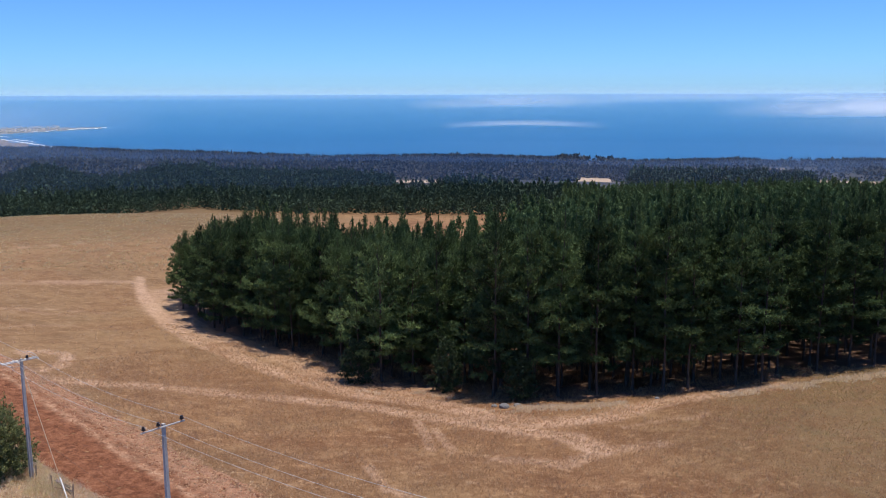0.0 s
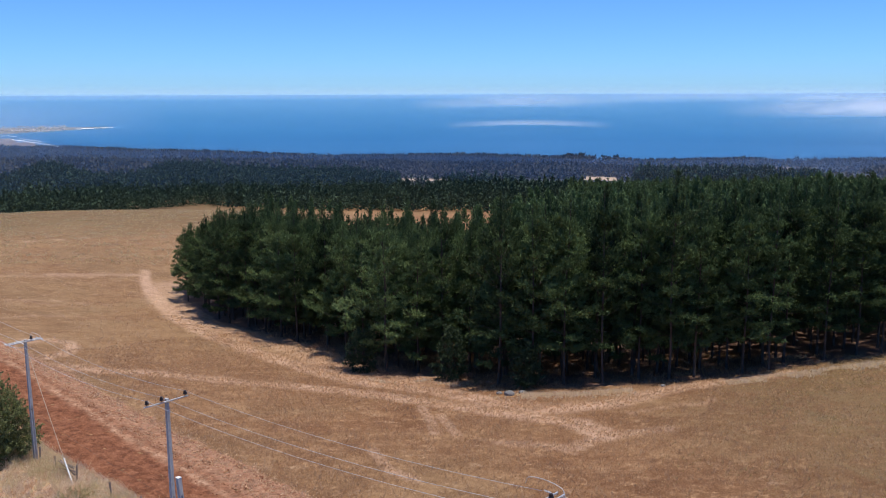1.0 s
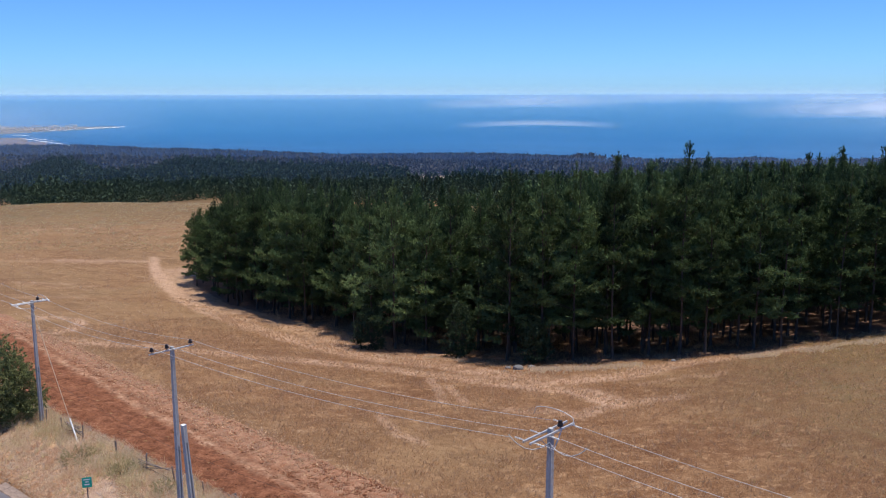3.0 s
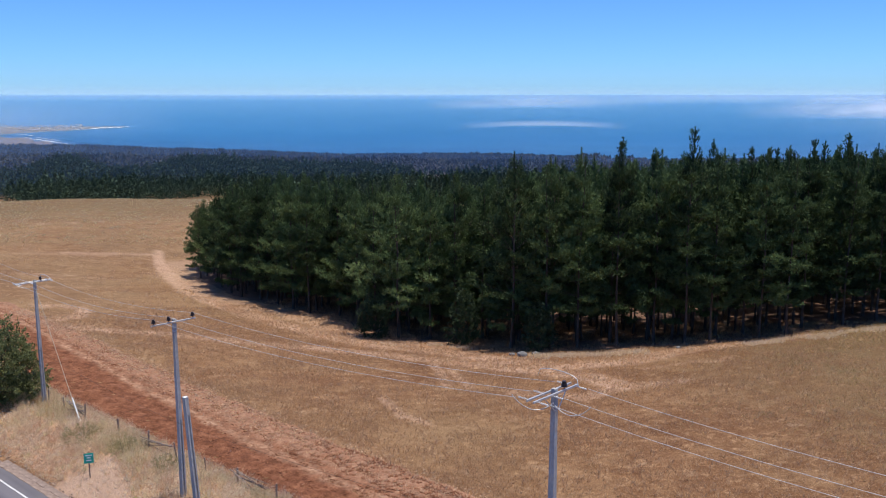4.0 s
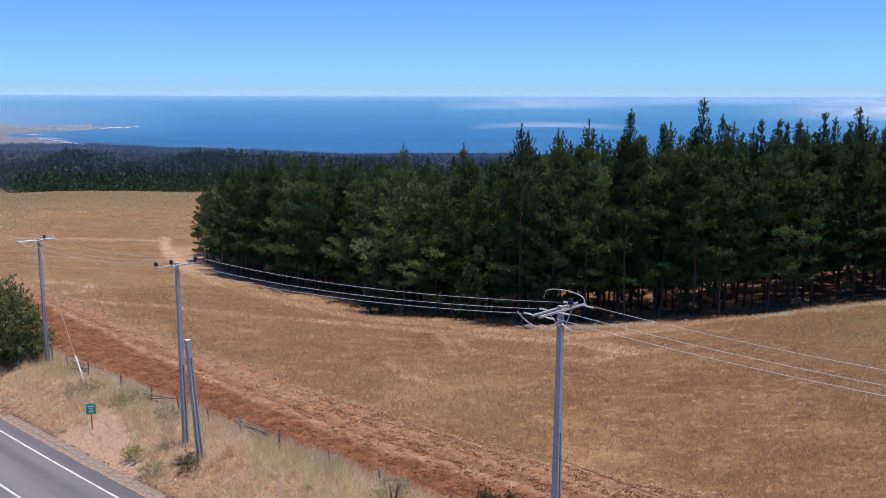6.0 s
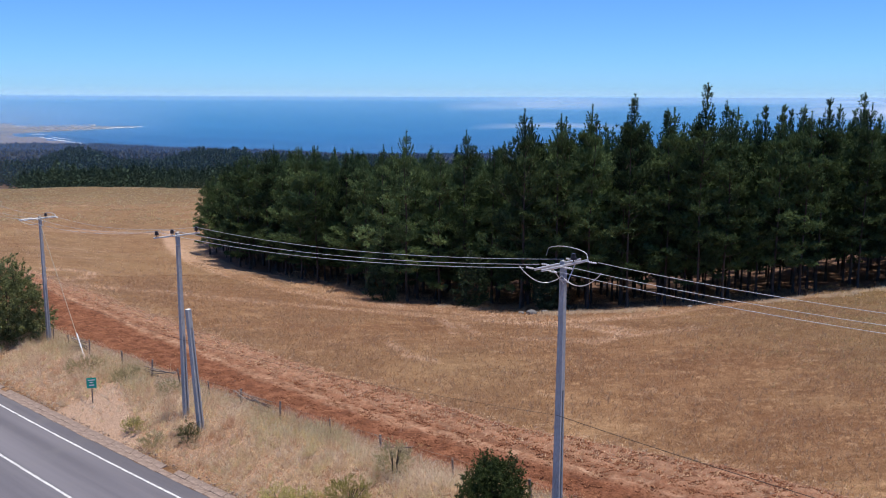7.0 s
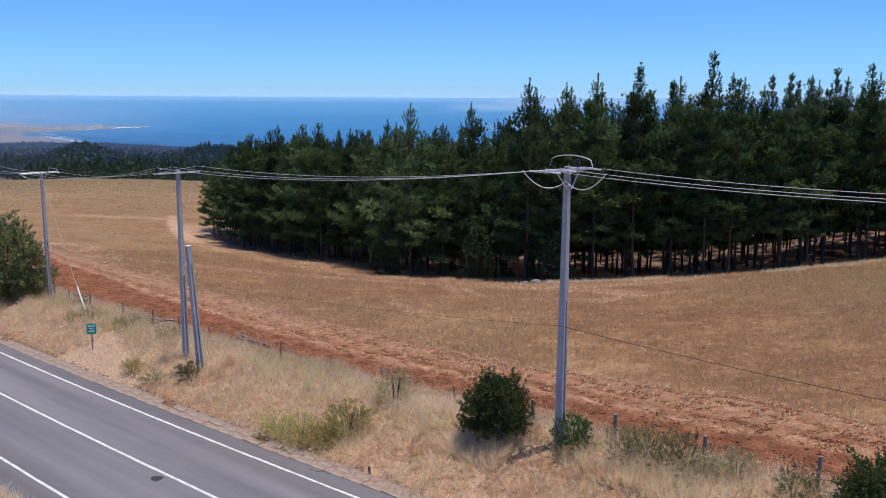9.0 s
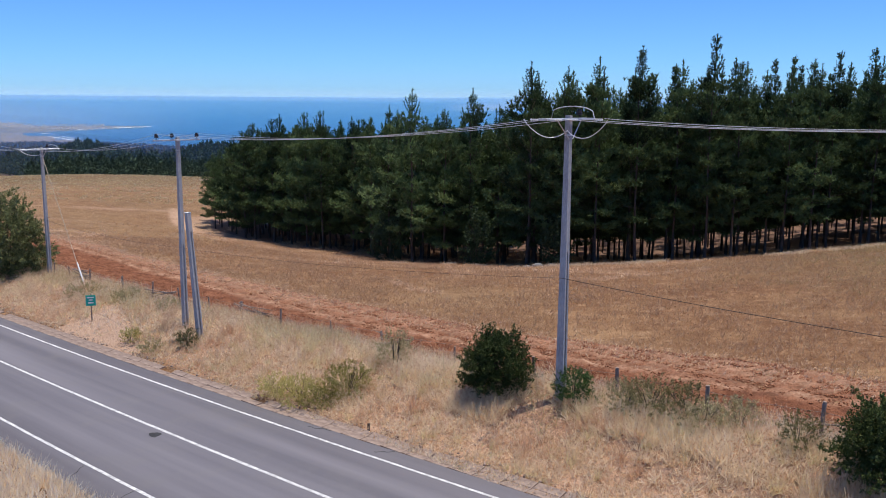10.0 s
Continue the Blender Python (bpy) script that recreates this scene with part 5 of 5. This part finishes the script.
# pale weeds crowd the fence, russet grass lies in worn patches, straw stands everywhere else
weedy = 0.55 * fbm(s, v, 2.6, 3.0) + 0.5 * smooth(-2.4, -0.2, v) * smooth(4, 12, s) + rng.normal(0, 0.22, len(s)) > 0.52
worn = ~weedy & (0.6 * fbm(s, v, 2.0, 5.0) + rng.normal(0, 0.2, len(s)) > 0.24)
rest = ~weedy & ~worn
blades("verge_grass", s[rest], v[rest], tall[rest], 0.019, 9, STRAW, "tall bleached straw grass along the road verge", 62, 0.85)
blades("verge_weeds", s[weedy], v[weedy], tall[weedy] * 1.15, 0.028, 7, WEED, "pale grey-green dry weeds along the fence", 67, 0.9)
blades("russet_grass", s[worn], v[worn], tall[worn] * 0.7, 0.024, 7, RUSSET, "low russet dry grass in worn patches", 68, 0.8)
# tussocks that stand out of the verge
n = 2400
ts, tv = rng.uniform(-23, 62, n), -4.4 + 5.9 * rng.random(n) ** 0.8
keep = (fbm(ts, tv, 1.7, 1.5) + rng.normal(0, 0.35, n) > 0.0) & (rng.random(n) > 1.1 * bare_earth(ts, tv))
ts, tv = ts[keep], tv[keep]
th = rng.uniform(0.35, 0.75, len(ts)) * (0.7 + 0.45 * smooth(-3.5, -1.0, tv))
kind = rng.random(len(ts)) - 0.35 * smooth(-2.2, -0.4, tv)
for k, (a, b, mat, text) in enumerate(((0.45, 2, STRAW, "bleached grass tussocks on the verge"), (0.25, 0.45, RUSSET, "russet grass tussocks on the verge"), (-1, 0.25, WEED, "pale grey-green weed tussocks along the fence"))):
    pick = (kind >= a) & (kind < b)
    blades("grass_tussocks", np.repeat(ts[pick], 4) + rng.normal(0, 0.09, 4 * pick.sum()), np.repeat(tv[pick], 4) + rng.normal(0, 0.09, 4 * pick.sum()), np.repeat(th[pick], 4), 0.022, 14, mat, text, 90 + k, 0.5)
# rank dry grass grown up round the feet of the shrubs
for k, (a, b, c, d, h, n) in enumerate(((-12.4, -9.2, -2.7, -1.5, 0.95, 700), (0.9, 3.4, -2.3, -1.5, 0.6, 420), (-6.8, -2.6, -1.6, -0.6, 0.6, 700), (44.5, 50.0, -4.2, -2.9, 0.9, 700))):
    blades("rank_grass", rng.uniform(a, b, n), rng.uniform(c, d, n), h * rng.uniform(0.5, 1.1, n), 0.024, 8, STRAW, "rank bleached grass round the foot of a shrub", 80 + k, 0.35)
# pale seed heads over the tall grass
x, y = plan(s, v)
tops = np.stack([x, y, height(x, y) + 0.8 * tall], -1) + rng.normal(0, 0.06, (len(s), 3))
got = spikes(rng, tops, np.tile((0.2, -0.1, 0.5), (len(s), 1)), 0.09, 0.03, 3, 0.9)
tagged(new("grass_seed_heads", mesh("grass_seed_heads", *got, HAY)), "pale dry seed heads over the verge grass", "grass", kind="stuff")
# earth and small stones that have spilled over the gutter's edge
n = 1300
es, ev = rng.uniform(-22, 60, n), -4.62 + rng.normal(0, 0.09, n)
x, y = plan(es, ev + bend(es))
base = np.array([(1, 0, -0.3), (-0.5, 0.87, -0.3), (-0.5, -0.87, -0.3), (0.1, 0.1, 0.8)])
r = 0.02 + 0.075 * rng.random(n) ** 4
p = base[None] * r[:, None, None] * rng.uniform(0.5, 1.5, (n, 4, 3)) + np.stack([x, y, road_z(es) + 0.085 + 0.25 * (ev + 4.62)], -1)[:, None]
tri = np.array([(0, 1, 3), (1, 2, 3), (2, 0, 3), (0, 2, 1)])
tagged(new("verge_rubble", mesh("verge_rubble", p.reshape(-1, 3), (tri[None] + 4 * np.arange(n)[:, None, None]).reshape(-1, 3), SLAB)), "crumbled earth and small stones along the gutter", "rubble", kind="stuff")
n = 9000
s, v = rng.uniform(-8, 34, n), -13.68 - rng.random(n) ** 1.4 * 4.0
v = v + bend(s)
blades("verge_grass", s, v, rng.uniform(0.25, 0.6, n), 0.035, 7, STRAW, "tall bleached grass on the near verge", 63)
n = 190000
v = 8.5 + 62 * rng.random(n) ** 1.2
s = rng.uniform(-30, 75, n) + 0.25 * v
a, b, c = strip_edges(s)
ok = v > c - 0.5
x, y = plan(s, v)
ok &= (np.abs(np.degrees(np.arctan2(x, y)) + 2) < 31) & (rng.random(n) < 0.45 + 0.5 * fbm(x, y, 4.0) + 0.25 * fbm(x, y, 1.1))
s, v = s[ok], v[ok]
x, y = plan(s, v)
green = 0.5 * fbm(x, y, 7.0, 2.0) + 0.3 * fbm(x, y, 2.0) + (x - 16) / 26 + rng.normal(0, 0.25, len(s)) > 0.6
high = 0.16 + 0.28 * rng.random(len(s))
blades("field_grass", s[~green], v[~green], high[~green], 0.026, 5, SWARD, "short dry brown field grass", 64, 0.9)
blades("field_weeds", s[green], v[green], high[green] * 1.15, 0.034, 6, FIELDWEED, "low olive weeds spreading over the rise of the field", 65, 1.2)
n = 17000
s = rng.uniform(-30, 85, n)
a, b, c = strip_edges(s)
v = b + (c - b) * rng.normal(0.55, 0.33, n)
x, y = plan(s, v)
at = np.stack([x, y, height(x, y) + 0.08], -1)
got = spikes(rng, at, np.tile((0.6, -0.5, 0.25), (n, 1)), 0.2, 0.04, 2, 0.9)
tagged(new("straw_litter", mesh("straw_litter", *got, HAY)), "loose cut straw lying along the ploughed strip", "straw", kind="stuff")

# standing tufts over the wide field, pale and brown
n = 60000
x, y = rng.uniform(-150, 60, n), 58 + 190 * rng.random(n) ** 1.2
d = np.hypot(x, y)
ok = (np.abs(np.degrees(np.arctan2(x, y)) + 3) < 31) & ~inside(x, y, STAND) & (d < 260) & (d > 92) & (near_line(x, y, STAND[:15]) > 2.5)
ok &= fbm(x, y, 9.0) * 0.6 + fbm(x, y, 2.5, 4.0) * 0.5 + rng.normal(0, 0.25, n) > 0.1
s, v = line_coords(x[ok], y[ok])
ok = v > strip_edges(s)[2] + 0.5
s, v, pale = s[ok], v[ok], rng.random(ok.sum()) < 0.8
size = rng.uniform(0.12, 0.34, len(s))
blades("field_tufts", s[pale], v[pale], size[pale], 0.07, 5, HAY, "pale dry tufts scattered over the field", 71, 0.7)
blades("field_tufts", s[~pale], v[~pale], size[~pale], 0.07, 5, RUSSET, "dull russet tufts scattered over the field", 72, 0.7)

# grey-green weeds on the crest of the field
n = 24000
az_, d = np.radians(rng.uniform(-34, -12, n)), rng.uniform(195, 345, n)
x, y = d * np.sin(az_), d * np.cos(az_)
ok = fbm(x, y, 12.0) * 0.5 + fbm(x, y, 3.5, 1.0) * 0.5 + rng.normal(0, 0.2, n) > -0.1
s, v = line_coords(x[ok], y[ok])
leafy = rng.random(len(s)) < 0.45
blades("crest_weeds", s[~leafy], v[~leafy], rng.uniform(0.18, 0.42, (~leafy).sum()), 0.09, 5, WEED, "pale grey weeds on the crest of the field", 73, 0.7)
blades("crest_weeds", s[leafy], v[leafy], rng.uniform(0.18, 0.42, leafy.sum()), 0.09, 5, FIELDWEED, "olive weeds on the crest of the field", 74, 0.7)

# crisp cut straw on the swaths nearest the camera
pieces = []
for pts, width in SWATHS[:7]:
    for (ax, ay), (bx, by) in zip(pts[:-1], pts[1:]):
        if math.hypot(ax, ay) > 150:
            continue
        n = int(55 * width * math.hypot(bx - ax, by - ay))
        t, off = rng.random(n), rng.normal(0, width * 0.55, n)
        ln = math.hypot(bx - ax, by - ay)
        x = ax + (bx - ax) * t - off * (by - ay) / ln
        y = ay + (by - ay) * t + off * (bx - ax) / ln
        keep = (fbm(x, y, 2.2) + rng.normal(0, 0.3, n) > -0.1) & (near_line(x, y, STAND[:15]) > 4.0)
        pieces.append(np.stack([x, y, height(x, y) + 0.02], -1)[keep])
at = np.concatenate(pieces)
got = spikes(rng, at, np.tile((0.5, -0.3, 0.3), (len(at), 1)), 0.3, 0.06, 2, 0.9)
tagged(new("mown_straw", mesh("mown_straw", *got, HAY)), "pale mown straw lying in swaths on the field", "straw", kind="stuff")

# tall dry grass along the edge of the pines
n = 9000
seg = rng.integers(5, 12, n)
t = rng.random(n)
edge_pts = np.array(STAND[:14], float)
x = edge_pts[seg, 0] + (edge_pts[seg + 1, 0] - edge_pts[seg, 0]) * t + rng.normal(0, 1.2, n)
y = edge_pts[seg, 1] + (edge_pts[seg + 1, 1] - edge_pts[seg, 1]) * t - 4.0 + rng.normal(0, 1.0, n)
keep = (fbm(x, y, 6.0) > 0.05) & ~inside(x, y, STAND) & (near_line(x, y, STAND[:15]) > 3.4)
s, v = line_coords(x[keep], y[keep])
blades("edge_grass", s, v, rng.uniform(0.18, 0.5, keep.sum()), 0.045, 5, STRAW, "tall bleached grass along the foot of the pines", 66)


def field_stone(x, y, r, seed):
    rng = np.random.default_rng(seed)
    bm = bmesh.new()
    bmesh.ops.create_icosphere(bm, subdivisions=2, radius=r)
    for vert in bm.verts:
        vert.co *= 1 + 0.18 * noise.noise(vert.co * 2.1 + Vector((seed, 0, 0)))
        vert.co.z *= 0.6
    ob = thing("field_stone", Matrix.Translation((x, y, float(height(x, y)) + r * 0.25)) @ Matrix.Rotation(rng.uniform(0, 6), 4, "Z"), "pale grey boulder lying at the field's edge", "stone", "stones by the pines")
    part("stone", bm, ROCK, ob)


for k, (x, y, r) in enumerate(((3.0, 81.6, 0.55), (4.3, 81.9, 0.4), (2.0, 82.2, 0.3), (18.0, 82.3, 0.25))):
    field_stone(x, y, r, k + 1)

for k, (x, y, w, h) in enumerate(((-3.0, 91.5, 3.0, 5.6), (4.8, 85.0, 2.4, 4.6), (-13.5, 95.5, 2.8, 5.0))):
    s, v = line_coords(x, y)
    shrub("young_tree", float(s), float(v), w, h, YOUNG, "grey-green young tree at the edge of the pines", 1500, 0.13, 70 + k, 6)
